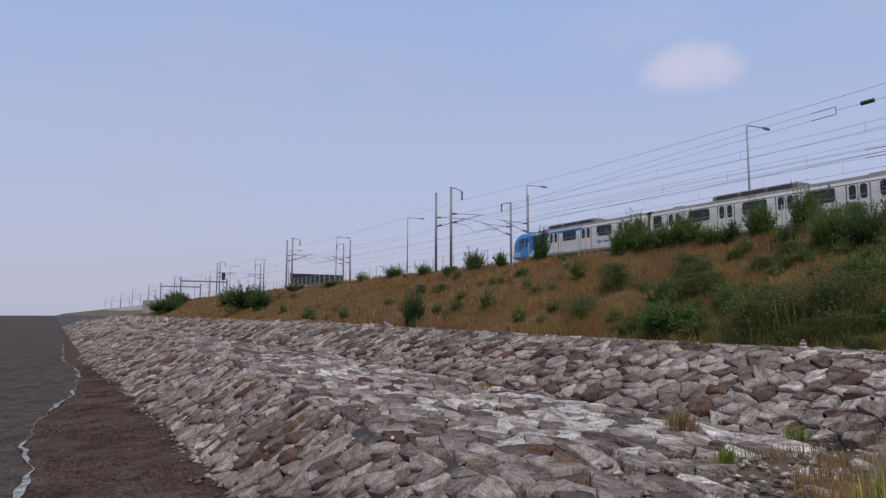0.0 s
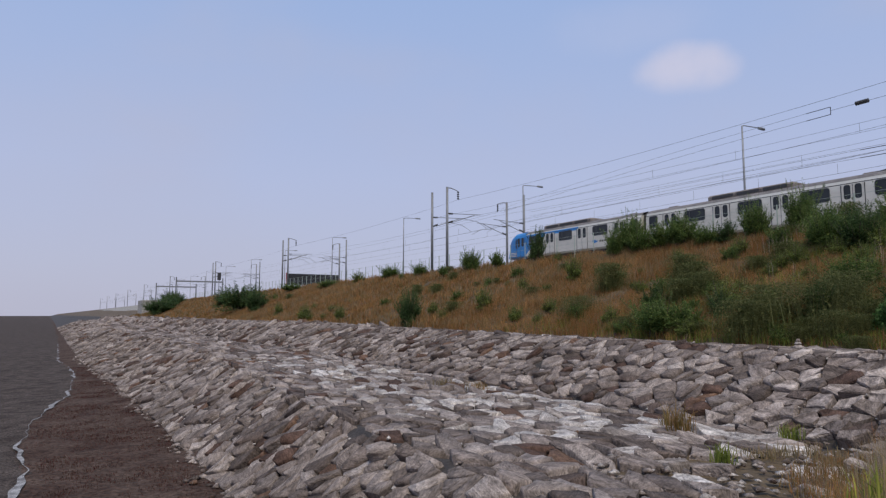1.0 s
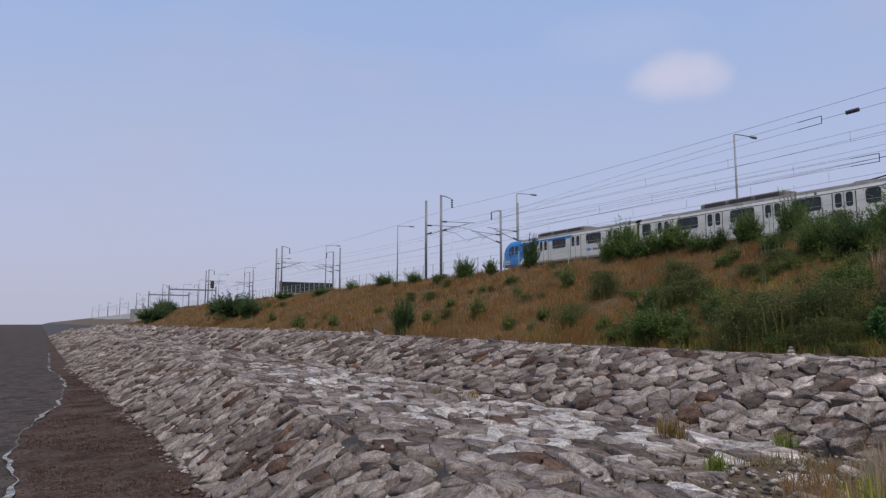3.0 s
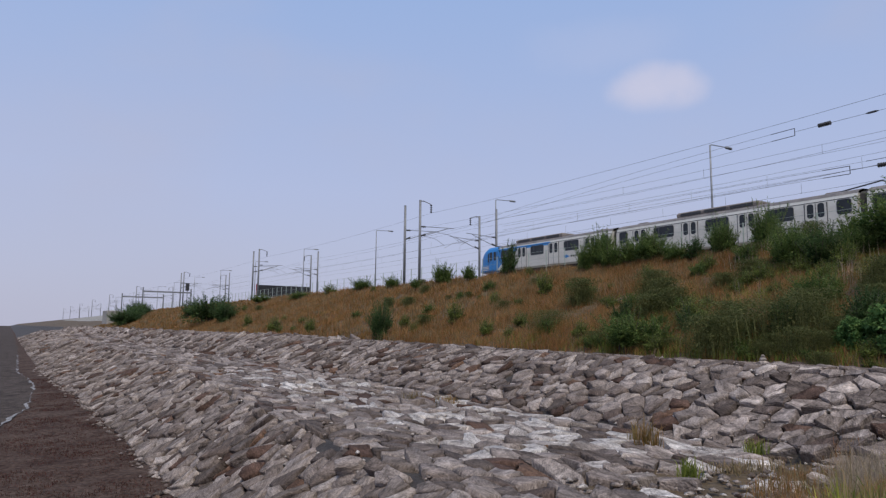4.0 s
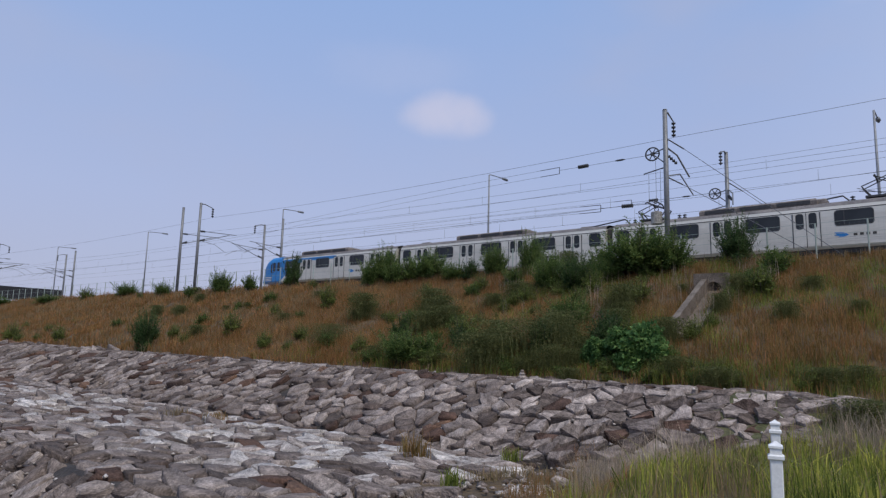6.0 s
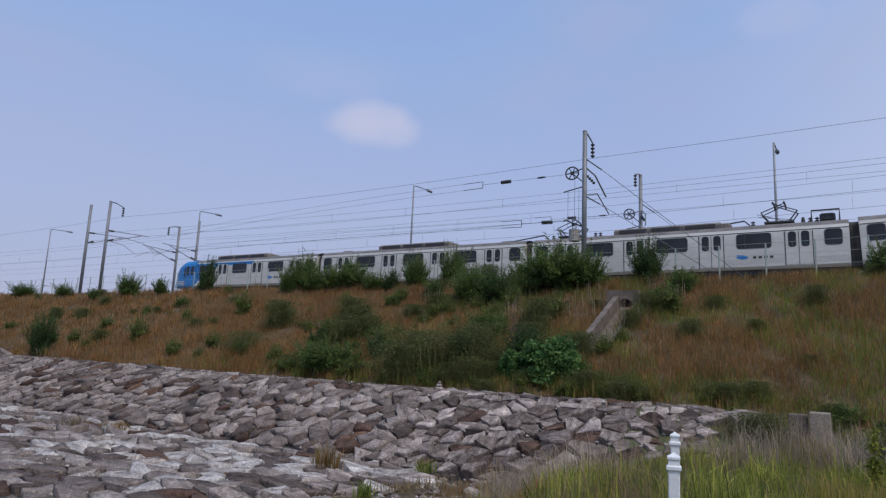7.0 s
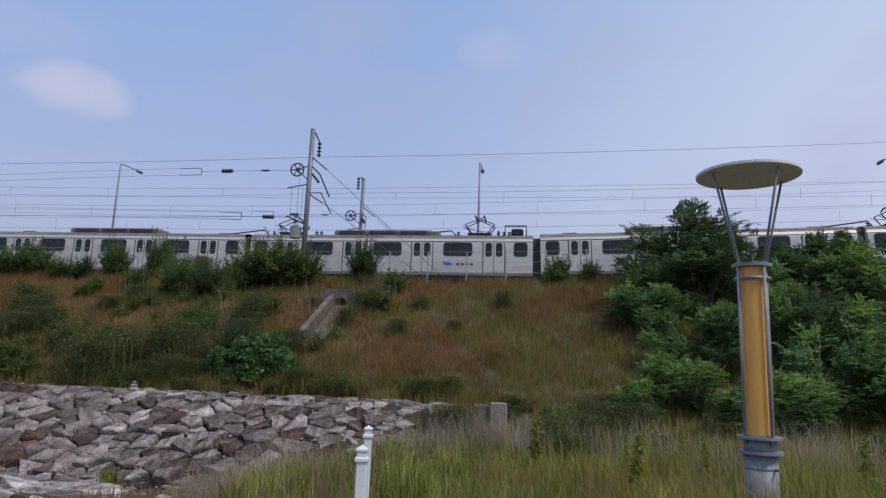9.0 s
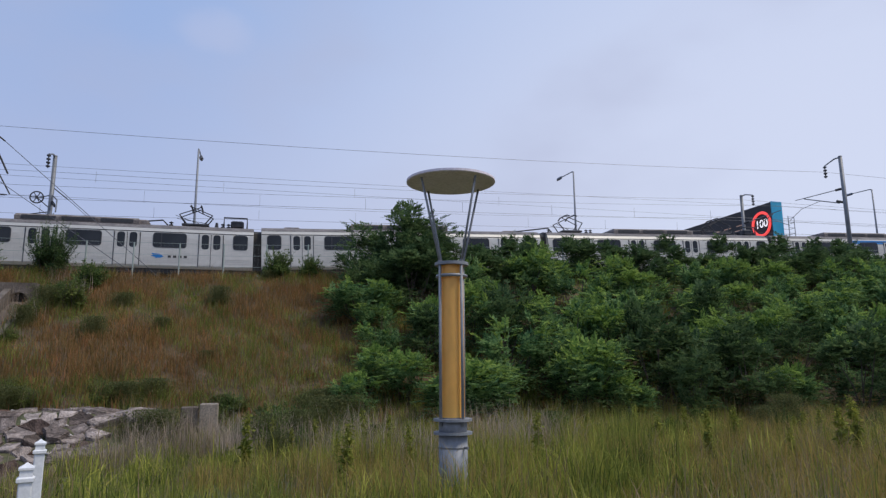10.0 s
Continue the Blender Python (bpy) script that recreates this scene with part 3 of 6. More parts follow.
        # guy stays down to the ground
        for z0, yl in ((zw + 0.75, -9.0), (zw - 1.6, -8.0)):
            part("guy_stay", Shape().tube([(0, -0.1, z0), (0, yl * 0.12, z0 * 0.9)], 0.04, 6), m_dark, th)
            part("guy_wire", Shape().tube([(0, yl * 0.12, z0 * 0.9), (d * -0.2, yl, 0.1)], 0.018, 5), m_wire, th)
    return th


NEAR_TOP, FAR_TOP = 15.95, 16.55
T_Y = 13.65
mast(NEAR_M, T_Y, NEAR_TOP, 1, arm=False, tension=True)
mast(FAR_M, 13.6, FAR_TOP - 0.1, -1, arm=False, tension=True)
STATIONS = [63.4, 121.3, 185, 264, 343, 420, 500, 580, 660]
for k, y in enumerate(STATIONS):
    if k < 3:
        mast(NEAR_M, y, NEAR_TOP, 1)
        mast(NEAR_M, y + 3.4, NEAR_TOP - 0.1, 1, feeder=False)
        mast(FAR_M, y + 5.8, FAR_TOP - 0.4, -1)
        mast(FAR_M, y + 2.2, FAR_TOP, -1, feeder=False)
    else:
        mast(NEAR_M, y, NEAR_TOP, 1)
        mast(FAR_M, y, FAR_TOP - 0.3, -1)
mast(NEAR_M, -42.3, NEAR_TOP - 0.5, 1)
mast(FAR_M, -43.9, FAR_TOP - 0.9, -1)
mast(NEAR_M, -92, NEAR_TOP, 1)
mast(FAR_M, -92, FAR_TOP - 0.3, -1)

POSTS = [-150, -92, -42.1, T_Y] + STATIONS


def wire(x_at, z_at, sag, r, name, label, steps=7, stop=None):
    """A wire that hangs from support to support; x_at(k) and z_at(k) give it at support k."""
    pts = []
    ys = POSTS if stop is None else stop
    for k in range(len(ys) - 1):
        for j in range(steps):
            t = j / steps
            pts.append((x_at(k) * (1 - t) + x_at(k + 1) * t, ys[k] * (1 - t) + ys[k + 1] * t, (z_at(k) + float(rise(ys[k]))) * (1 - t) + (z_at(k + 1) + float(rise(ys[k + 1]))) * t - sag * 4 * t * (1 - t)))
    pts.append((x_at(len(ys) - 1), ys[-1], z_at(len(ys) - 1) + float(rise(ys[-1]))))
    return solid(name, Shape().tube(pts, r, 5), m_wire, label, "wire", group="overhead wires")


wire(lambda k: NEAR_M + 1.45, lambda k: 14.65, 0.35, 0.011, "feeder_wire", "thin dark feeder wire hung from the mast tops")
wire(lambda k: FAR_M - 1.45, lambda k: 14.9, 0.35, 0.011, "feeder_wire", "thin dark feeder wire hung from the mast tops")
for tx in (NEAR_T, FAR_T):
    sg = 1 if tx == NEAR_T else -1
    over = wire(lambda k: tx, lambda k: 12.6 if k == 3 and tx == NEAR_T else 13.05, 0.25 if tx == NEAR_T else 0.45, 0.009, "messenger_wire", "thin dark messenger wire over the track")
    wire(lambda k: tx + 0.2 * (-1) ** k, lambda k: 11.75, 0.03, 0.0105, "contact_wire", "thin copper contact wire over the track")
    # hangers between the two
    hang = Shape().tube([(0, 0, 0), (0, 0, 1)], 0.009, 4).mesh("hanger", m_wire)
    for a, b in zip(POSTS[2:6], POSTS[3:7]):
        for j in range(1, 8):
            t = j / 8
            z0 = float(rise(a)) * (1 - t) + float(rise(b)) * t
            part("hanger", hang, None, over, at=Matrix.LocRotScale((tx, a + (b - a) * t, 11.72 + z0), None, (1, 1, 0.75)))
wire(lambda k: FAR_M + 0.13, lambda k: 11.6, 0.12, 0.008, "return_wire", "thin earth wire along the far masts")

# the second pair of the overlap, lifted clear of the running wires and anchored at the next double mast
LIFT_Y = [-92, -42.1, T_Y, 40.0, 66.5]
LIFT_X = [NEAR_T, NEAR_T, NEAR_T, 42.6, NEAR_M + 0.2]
lifted = wire(lambda k: LIFT_X[k], lambda k: (13.0, 13.0, 13.85, 13.55, 12.9)[k], 0.06, 0.009, "messenger_wire", "thin dark messenger wire lifted over the overlap", stop=LIFT_Y)
wire(lambda k: LIFT_X[k], lambda k: (11.75, 11.85, 13.15, 13.0, 12.1)[k], 0.02, 0.009, "contact_wire", "thin copper contact wire lifted over the overlap", stop=LIFT_Y)
for yh in (-17, -6.5, 2, 9.5, 22, 30.5, 38):
    zh = float(np.interp(yh, LIFT_Y, (11.75, 11.85, 13.15, 13.0, 12.1))) + float(rise(yh))
    part("hanger", hang, None, lifted, at=Matrix.LocRotScale((float(np.interp(yh, LIFT_Y, LIFT_X)), yh, zh), None, (1, 1, 0.66)))

# wires that end at the tension masts, with insulators and yokes
for mx, d, zt, zl in ((NEAR_M, 1, 13.25, 12.0), (FAR_M, -1, 13.35, 12.3)):
    for z0, z1, yi in ((zt + 0.1, 13.5, 4.2), (zt - 2.9, 11.75, 1.2)):
        def at(t):
            return Vector((mx + d * 0.1 + (NEAR_T - mx if d > 0 else FAR_T - mx) * t ** 1.6, T_Y + 0.9 + t * 47, z0 + (z1 - z0) * t))
        a, b = yi / 47, (yi + 0.75) / 47
        solid("anchor_wire", Shape().tube([at(0), at(a * 0.5), at(a)], 0.011, 5), m_wire, "thin anchored wire ending at a tension mast", "wire", group="overhead wires")
        s = Shape()
        insulator(s, at(a), at(b), 0.13, 6)
        solid("wire_insulator", s, m_dark, "black ribbed insulator strung in an overhead wire", "insulator", group="wire insulators")
        if yi > 2:
            solid("wire_clamp", Shape().tube([at(a * 0.40), at(a * 0.44), at(a * 0.52), at(a * 0.56)], [0.02, 0.06, 0.06, 0.02], 8), m_dark, "small dark clamp strung in an anchored wire", "clamp", group="wire clamps")
        c = at(b + 1.4 / 47)
        solid("anchor_wire", Shape().tube([at(b), c], 0.011, 5), m_wire, "thin anchored wire ending at a tension mast", "wire", group="overhead wires")
        e = at(b + 2.9 / 47)
        yk = Shape()
        up = Vector((0, 0, 0.22))
        yk.tube([c - up, c + up], 0.022, 6)
        yk.tube([c + up, e + up], 0.02, 6)
        yk.tube([c - up, e - up], 0.02, 6)
        solid("wire_yoke", yk, m_dark, "dark two-armed yoke joining overhead wires", "yoke", group="wire yokes")
        for s2 in (up, -up):
            solid("anchor_wire", Shape().tube([e + s2] + [at(t) + s2 for t in np.linspace(b + 5 / 47, 1, 8)], 0.009, 5), m_wire, "thin anchored wire ending at a tension mast", "wire", group="overhead wires")

# ---- fence along the shoulder ----
fence = thing("mesh_fence", "pale green wire mesh fence along the embankment shoulder", "fence", pose(FENCE_X, 0, 6.3))
post_me = Shape().tube([(0, 0, -0.3), (0, 0, 1.95)], 0.04, 6).mesh("post", m_fence)
for k in range(-40, 95):
    part("post", post_me, None, fence, at=pose(0, 2.25 * k + 1.5, float(rise(2.25 * k + 1.5))))
for k in range(-10, 24):
    sh = Shape()
    y0 = 2.25 * 4 * k + 1.5
    up0, up1 = float(rise(y0)), float(rise(y0 + 9))
    for z in (0.05, 0.66, 1.28, 1.9):
        sh.tube([(0, y0, z + up0), (0, y0 + 9, z + up1)], 0.011, 4)
    for j in range(45):
        ya = y0 + 0.2 * j
        zu = float(rise(ya))
        sh.add([(0, ya, 0.05 + zu), (0, ya + 0.003, 0.05 + zu), (0, ya + 0.003, 1.9 + zu), (0, ya, 1.9 + zu)], [(0, 1, 2, 3)])
    part("mesh_panel", sh, m_fence, fence)


# ---- street lamps of the road beyond ----
def street_lamp(x, y, h, d, base=6.0):
    th = thing("street_lamp", "tall grey street lamp with one curved arm beside the road", "street lamp", pose(x, y, base + float(rise(y))), "street lamps")
    part("pole", Shape().tube([(0, 0, -0.2), (0, 0, h * 0.6), (0, 0, h)], [0.13, 0.1, 0.075], 10), m_lamp, th, smooth=True)
    part("base_plate", Shape().box((-0.25, -0.25, 0), (0.25, 0.25, 0.08), 0.02), m_lamp, th)
    part("arm", Shape().tube([(0, 0, h), (0.3 * d, 0, h + 0.1), (2.6 * d, 0, h + 0.2)], [0.065, 0.055, 0.045], 8), m_lamp, th, smooth=True)
    part("lamp_head", Shape().loft([[(d * (2.5 + a), b * w, h + 0.17 + c) for b, c in ((-1, 0.0), (-0.6, 0.13), (0.6, 0.13), (1, 0.0), (0.5, -0.1), (-0.5, -0.1))] for a, w in ((0, 0.06), (0.25, 0.17), (0.75, 0.18), (1.0, 0.1))]), m_lamp, th, "grey lamp head with clear bowl")
    return th


for k in range(-3, 14):
    street_lamp(56.0, 4.68 + 34.1 * k - 2.9 * (k < -1) + 2.2 * max(0, k - 2), 13.55 + 0.55 * min(0, k), 1)
    if k < 8:
        street_lamp(98.0, 18.0 + 33.4 * k, 10.5, -1)


# ---- signs over the road ----
def gantry_sign(y):
    th = thing("gantry_sign", "large dark electronic road sign with a lit red speed limit circle", "road sign", pose(58.0, y, 6.0 + float(rise(y))))
    z1 = 13.4 - float(rise(y))
    part("panel", Shape().box((0, -0.45, z1 - 7), (21, 0.0, z1), 0.05), m_led, th, "black display panel")
    part("end_panel", Shape().box((-0.12, -1.4, z1 - 7.1), (-0.01, 0.02, z1 + 0.05), 0.02), m_cyan, th, "bright cyan end panel")
    for x in (0.8, 20):
        part("leg", Shape().tube([(x, -0.95, -0.2), (x, -0.95, z1 - 0.3)], 0.3, 10), m_steel, th, smooth=True)
    zc = z1 - 2.2
    part("speed_ring", Shape().ring((1.5, 0.06, zc), (0, 1, 0), 1.28, 0.15, 36, 6), m_ledred, th, "glowing red ring")
    cu = bpy.data.curves.new("numerals", "FONT")
    cu.body, cu.size, cu.align_x, cu.align_y, cu.extrude = "100", 1.25, "CENTER", "CENTER", 0.02
    tmp = new("numerals", cu)
    me = bpy.data.meshes.new_from_object(tmp.evaluated_get(bpy.context.evaluated_depsgraph_get()))
    bpy.data.objects.remove(tmp)
    me.materials.clear()
    me.materials.append(m_ledwhite)
    part("numerals", me, None, th, "white lit figures 100", at=pose(1.5, 0.05, zc, 90, 0, 180))
    for i, x in enumerate((4.6, 6.4, 8.2)):
        for j in range(3):
            part("display_bar", Shape().box((x, 0.01, zc - 0.6 + j * 0.55), (x + 0.9 + 0.3 * ((i + j) % 2), 0.03, zc - 0.48 + j * 0.55)), m_ledamber, th, "dim unreadable display line")
    # service ladder cage behind the end
    for x, yy in ((-0.5, -1.7), (-0.5, -2.5), (0.3, -1.7), (0.3, -2.5)):
        part("cage_post", Shape().tube([(x, yy, 0), (x, yy, z1 - 1.6)], 0.04, 5), m_lamp, th)
    for k in range(6):
        z = z1 - 1.7 - 0.6 * k
        part("cage_hoop", Shape().tube([(-0.5, -1.7, z), (-0.5, -2.5, z), (0.3, -2.5, z), (0.3, -1.7, z)], 0.025, 4), m_lamp, th)


gantry_sign(-54.2)
far_sign = thing("roadside_panel", "dark roadside panel with a red end beyond the tracks", "road sign", pose(58, 185, 6.0))
part("panel", Shape().box((0, -0.3, 4.2), (15.5, 0.3, 7.4), 0.05), m_led, far_sign)
part("end_panel", Shape().box((-0.5, -0.5, 3.4), (-0.02, 0.5, 7.6), 0.04), m_redpaint, far_sign, "red end panel")
for x in (1, 14):
    part("leg", Shape().tube([(x, 0, -0.2), (x, 0, 4.25)], 0.2, 8), m_steel, far_sign)


signal = thing("railway_signal", "dark railway signal head on a grey pole beside the track", "signal", pose(38.6, 183, 6.3))
part("pole", Shape().tube([(0, 0, -0.2), (0, 0, 6.2)], 0.09, 8), m_steel, signal)
part("head", Shape().box((-0.45, -0.2, 4.6), (0.45, 0.2, 6.6), 0.05), m_dark, signal, "black signal head")
for z in (5.0, 5.6, 6.2):
    part("hood", Shape().tube([(0, -0.2, z), (0, -0.45, z)], 0.15, 10), m_dark, signal)


# ---- the train: six cars on the near track ----
TAIL = 58.5
CAR = 19.6
train = thing("commuter_train", "six-car silver commuter train with blue driving ends on the near track", "train", pose(NEAR_T, TAIL - 3 * CAR, RAIL_Z))
HALF = [(1.38, 0.92), (1.56, 1.08), (1.56, 2.75), (1.53, 3.05), (1.42, 3.34), (1.2, 3.54), (0.75, 3.68), (0.0, 3.73)]
PROFILE = HALF + [(-x, z) for x, z in HALF[-2::-1]]


def rounded(w, h, r, n=4):
    """Outline of a rounded rectangle, centred."""
    out = []
    for cx, cz, a0 in ((w / 2 - r, h / 2 - r, 0), (-w / 2 + r, h / 2 - r, 90), (-w / 2 + r, -h / 2 + r, 180), (w / 2 - r, -h / 2 + r, 270)):
        for k in range(n + 1):
            a = radians(a0 + 90 * k / n)
            out.append((cx + r * math.cos(a), cz + r * math.sin(a)))
    return out


def slab(w, h, r, depth, material, name):
    o = rounded(w, h, r)
    return Shape().loft([[(0.02, y, z) for y, z in o], [(-depth, y, z) for y, z in o], [(-depth - 0.006, y * 0.985, z * 0.985) for y, z in o]]).mesh(name, material)


def hoop(w, h, r, t, depth, material, name):
    a, b = rounded(w + 2 * t, h + 2 * t, r + t), rounded(w, h, r)
    sh = Shape()
    n = len(a)
    vs = [(-d, y, z) for d in (0.0, depth) for o in (a, b) for y, z in o]
    fs = []
    for k in range(n):
        j = (k + 1) % n
        fs += [(2 * n + k, 2 * n + j, 3 * n + j, 3 * n + k), (k, j, 2 * n + j, 2 * n + k), (n + j, n + k, 3 * n + k, 3 * n + j)]
    return sh.add(vs, fs).mesh(name, material)


big_pane, big_hoop = slab(1.8, 0.8, 0.12, 0.004, m_glass, "pane"), hoop(1.8, 0.8, 0.12, 0.05, 0.016, m_dark, "frame")
end_pane, end_hoop = slab(0.78, 0.82, 0.12, 0.004, m_glass, "pane"), hoop(0.78, 0.82, 0.12, 0.05, 0.016, m_dark, "frame")
door_pane = slab(0.42, 0.92, 0.16, 0.012, m_glass, "pane")
leaf_me = slab(0.66, 1.95, 0.03, 0.008, m_body, "leaf")
leaf_blue = slab(0.66, 1.95, 0.03, 0.008, m_blue, "leaf")
seam_me = Shape().box((-0.014, -0.022, -1.0), (0.02, 0.022, 1.0)).mesh("seam", m_dark)
rib_me = Shape().box((-0.012, -CAR / 2 + 0.3, -0.012), (0.02, CAR / 2 - 0.3, 0.012)).mesh("rib", m_body)
ac_me = Shape().loft([[(x * sx, y * (3.35 - 0.5 * (1 - sx)), z) for x, y in ((-1, -1), (1, -1), (1, 1), (-1, 1))] for sx, z in ((0.98, 3.6), (1.0, 3.88), (0.86, 4.02), (0.7, 4.04))]).mesh("roof_unit", m_ac)
grille_me = Shape().box((-1.01, -0.9, 3.7), (-0.99, 0.9, 3.92)).mesh("grille", m_dark)
gang_me = Shape().loft([[(x * s, y, z) for x, z in ((-1.2, 0.95), (1.2, 0.95), (1.2, 3.3), (0.9, 3.5), (-0.9, 3.5), (-1.2, 3.3))] for y, s in ((-0.32, 1), (-0.1, 0.92), (0.1, 0.92), (0.32, 1))]).mesh("gangway", m_under)
logo_me = Shape().loft([[(d, y, z) for y, z in ((0.0, 0.0), (0.26, 0.15), (0.72, 0.18), (0.6, 0.075), (0.74, 0.015), (0.47, -0.045), (0.53, -0.13), (0.19, -0.09))] for d in (0.01, -0.012)]).mesh("emblem", m_blue)
bar_me = Shape().box((-0.012, -0.09, -0.07), (0.01, 0.09, 0.07)).mesh("lettering_bar", m_under)


def bogie_shape():
    sh = Shape()
    for y in (-1.05, 1.05):
        for x in (-0.72, 0.72):
            sh.tube([(x - 0.07, y, 0.43), (x + 0.07, y, 0.43)], 0.43, 16)
    for x in (-1.05, 1.05):
        sh.box((x - 0.09, -1.5, 0.35), (x + 0.09, 1.5, 0.62), 0.03)
    return sh.box((-1.0, -0.3, 0.4), (1.0, 0.3, 0.85), 0.03)


bogie_me = bogie_shape().mesh("bogie", m_under)


def pantograph(parent, y):
    """A raised diamond pantograph on its base frame."""
    p = part("pantograph", Shape().box((-0.7, y - 0.8, 3.76), (0.7, y + 0.8, 3.9), 0.03), m_dark, parent, "dark raised diamond pantograph")
    for s in (-0.5, 0.5):
        part("lower_arm", Shape().tube([(s, y - 0.55, 3.92), (s * 0.9, y - 0.98, 4.5)], 0.04, 6), m_dark, p)
        part("lower_arm", Shape().tube([(s, y + 0.55, 3.92), (s * 0.9, y + 0.98, 4.5)], 0.04, 6), m_dark, p)
        part("upper_arm", Shape().tube([(s * 0.9, y - 0.98, 4.5), (s * 0.6, y + 0.25, 5.02)], 0.03, 6), m_dark, p)
        part("upper_arm", Shape().tube([(s * 0.9, y + 0.98, 4.5), (s * 0.6, y - 0.25, 5.02)], 0.03, 6), m_dark, p)
        part("cross_stay", Shape().tube([(s, y - 0.7, 3.95), (-s * 0.9, y + 1.2, 4.42)], 0.018, 5), m_dark, p)
    for o in (-0.3, 0.3):
        part("contact_bow", Shape().tube([(-0.9, y + o, 4.92), (-0.6, y + o, 5.06), (0.6, y + o, 5.06), (0.9, y + o, 4.92)], 0.05, 6), m_dark, p)
    for yy in (-1.6, -1.95, 1.5):
        s = Shape()
        insulator(s, (0.2, y + yy, 3.7), (0.2, y + yy, 4.15), 0.13, 3)
        part("insulator", s, m_dark, p)
    part("conduit", Shape().tube([(-0.5, y + 1.6, 3.75), (-0.55, y + 1.9, 4.05), (-0.6, y + 4.6, 3.72)], 0.05, 6), m_dark, p)


def side_item(me, car, y, z, side, name):
    """Puts a side fitting on the near (-1) or far (+1) side."""
    m = pose(side * 1.56, y, z) if side < 0 else pose(1.56, y, z, 0, 0, 180)
    return part(name, me, None, car, at=m)


def car_pose(y0):
    """Each car follows the climb of the line."""
    a, b = float(rise(TAIL - 3 * CAR + y0 - 7)), float(rise(TAIL - 3 * CAR + y0 + 7))
    return pose(0, y0, (a + b) / 2, math.degrees(math.atan2(b - a, 14)))


def car_unit(k):
    """Car k counted from the tail; its middle lies at y."""
    y0 = (2.5 - k) * CAR
    cab = {0: 1, 5: -1}.get(k, 0)
    L = CAR / 2 - 0.28
    lo, hi = (-L, L) if not cab else ((-L, L - 3.3) if cab > 0 else (-L + 3.3, L))
    body = part("car_body", Shape().loft([[(x, y, z) for x, z in PROFILE] for y in (lo, hi)]), m_body, train, "pale brushed metal car side" if not cab else "pale car side with blue driving end", car_pose(y0))
    ROOF = [(x * 1.004, z + 0.012) for x, z in PROFILE if z > 3.3]
    part("roof", Shape().loft([[(x, y, z) for x, z in ROOF] for y in (lo, hi)]), m_roof, body, "sooty dark roof")
    part("floor_frame", Shape().box((-1.3, lo, 0.62), (1.3, hi, 0.93), 0.03), m_under, body)
    part("equipment_box", Shape().box((-1.25, -4.2, 0.25), (1.25, 4.2, 0.63), 0.05), m_under, body)
    for by in (-6.9, 6.9):
        part("bogie", bogie_me, None, body, at=pose(0, by, 0))
    ya = 0.5
    part("roof_unit", ac_me, None, body, "grimy air conditioning unit", at=pose(0, ya, 0))
    for s in (-2.1, 0.0, 2.1):
        part("grille", grille_me, None, body, at=pose(0, ya + s, 0))
    if k in (2, 4):
        pantograph(body, 7.1)
        pantograph(body, -6.0)
        # line breaker and arrester beside the pantograph
        part("breaker_box", Shape().box((-0.6, -8.9, 3.74), (0.4, -8.1, 4.2), 0.08), m_dark, body, "dark breaker box")
        part("breaker_frame", Shape().tube([(-0.7, -9.1, 3.7), (-0.7, -9.1, 4.35), (-0.7, -7.7, 4.35), (-0.7, -7.7, 3.7)], 0.05, 6), m_dark, body)
        part("arrester", Shape().tube([(-0.4, -7.25, 3.7), (-0.4, -7.25, 4.05)], [0.12, 0.08], 8), m_dark, body)
        part("roof_box", Shape().box((-0.7, -3.3, 3.66), (0.3, -2.7, 4.0), 0.06), m_ac, body)
    for s in (-7.6, 7.6):
        if k not in (2, 4):
            part("roof_vent", Shape().box((-0.5, s - 0.5, 3.62), (0.5, s + 0.5, 3.82), 0.05), m_ac, body)
    if k < 5:
        part("gangway", gang_me, None, body, at=pose(0, -CAR / 2, 0))
    for side in (-1, 1):
        for dy in (-7.03, -2.32, 2.32, 7.03):
            blue = cab and dy * cab > 5
            for s in (-0.335, 0.335):
                leaf = side_item(leaf_blue if blue else leaf_me, body, dy + s, 2.08, side, "door_leaf")
                part("pane", door_pane, None, leaf, at=pose(0, 0, 0.5))
            for s in (-0.71, 0.0, 0.71):
                side_item(seam_me, body, dy + s, 2.05, side, "door_seam")
        for wy in (-4.68, 0.0, 4.68):
            w = side_item(big_pane, body, wy, 2.6, side, "window")
            part("frame", big_hoop, None, w)
            part("mullion", Shape().box((-0.016, 0.44, -0.41), (0.0, 0.5, 0.41)), m_dark, w)
        for wy in (-8.75, 8.75):
            if cab and wy * cab > 0:
                continue
            w = side_item(end_pane, body, wy, 2.6, side, "window")
            part("frame", end_hoop, None, w)
        for z in (1.28, 1.4, 1.52):
            if not cab:
                side_item(rib_me, body, 0, z, side, "rib")
        side_item(logo_me, body, -4.4, 1.62, side, "emblem")
        for j in range(4):
            side_item(bar_me, body, -4.7 - 0.3 * j, 1.62, side, "lettering_bar")
        part("drip_rail", Shape().box((side * 1.50 - 0.03, lo, 3.1), (side * 1.50 + 0.03, hi, 3.14)), m_under, body)
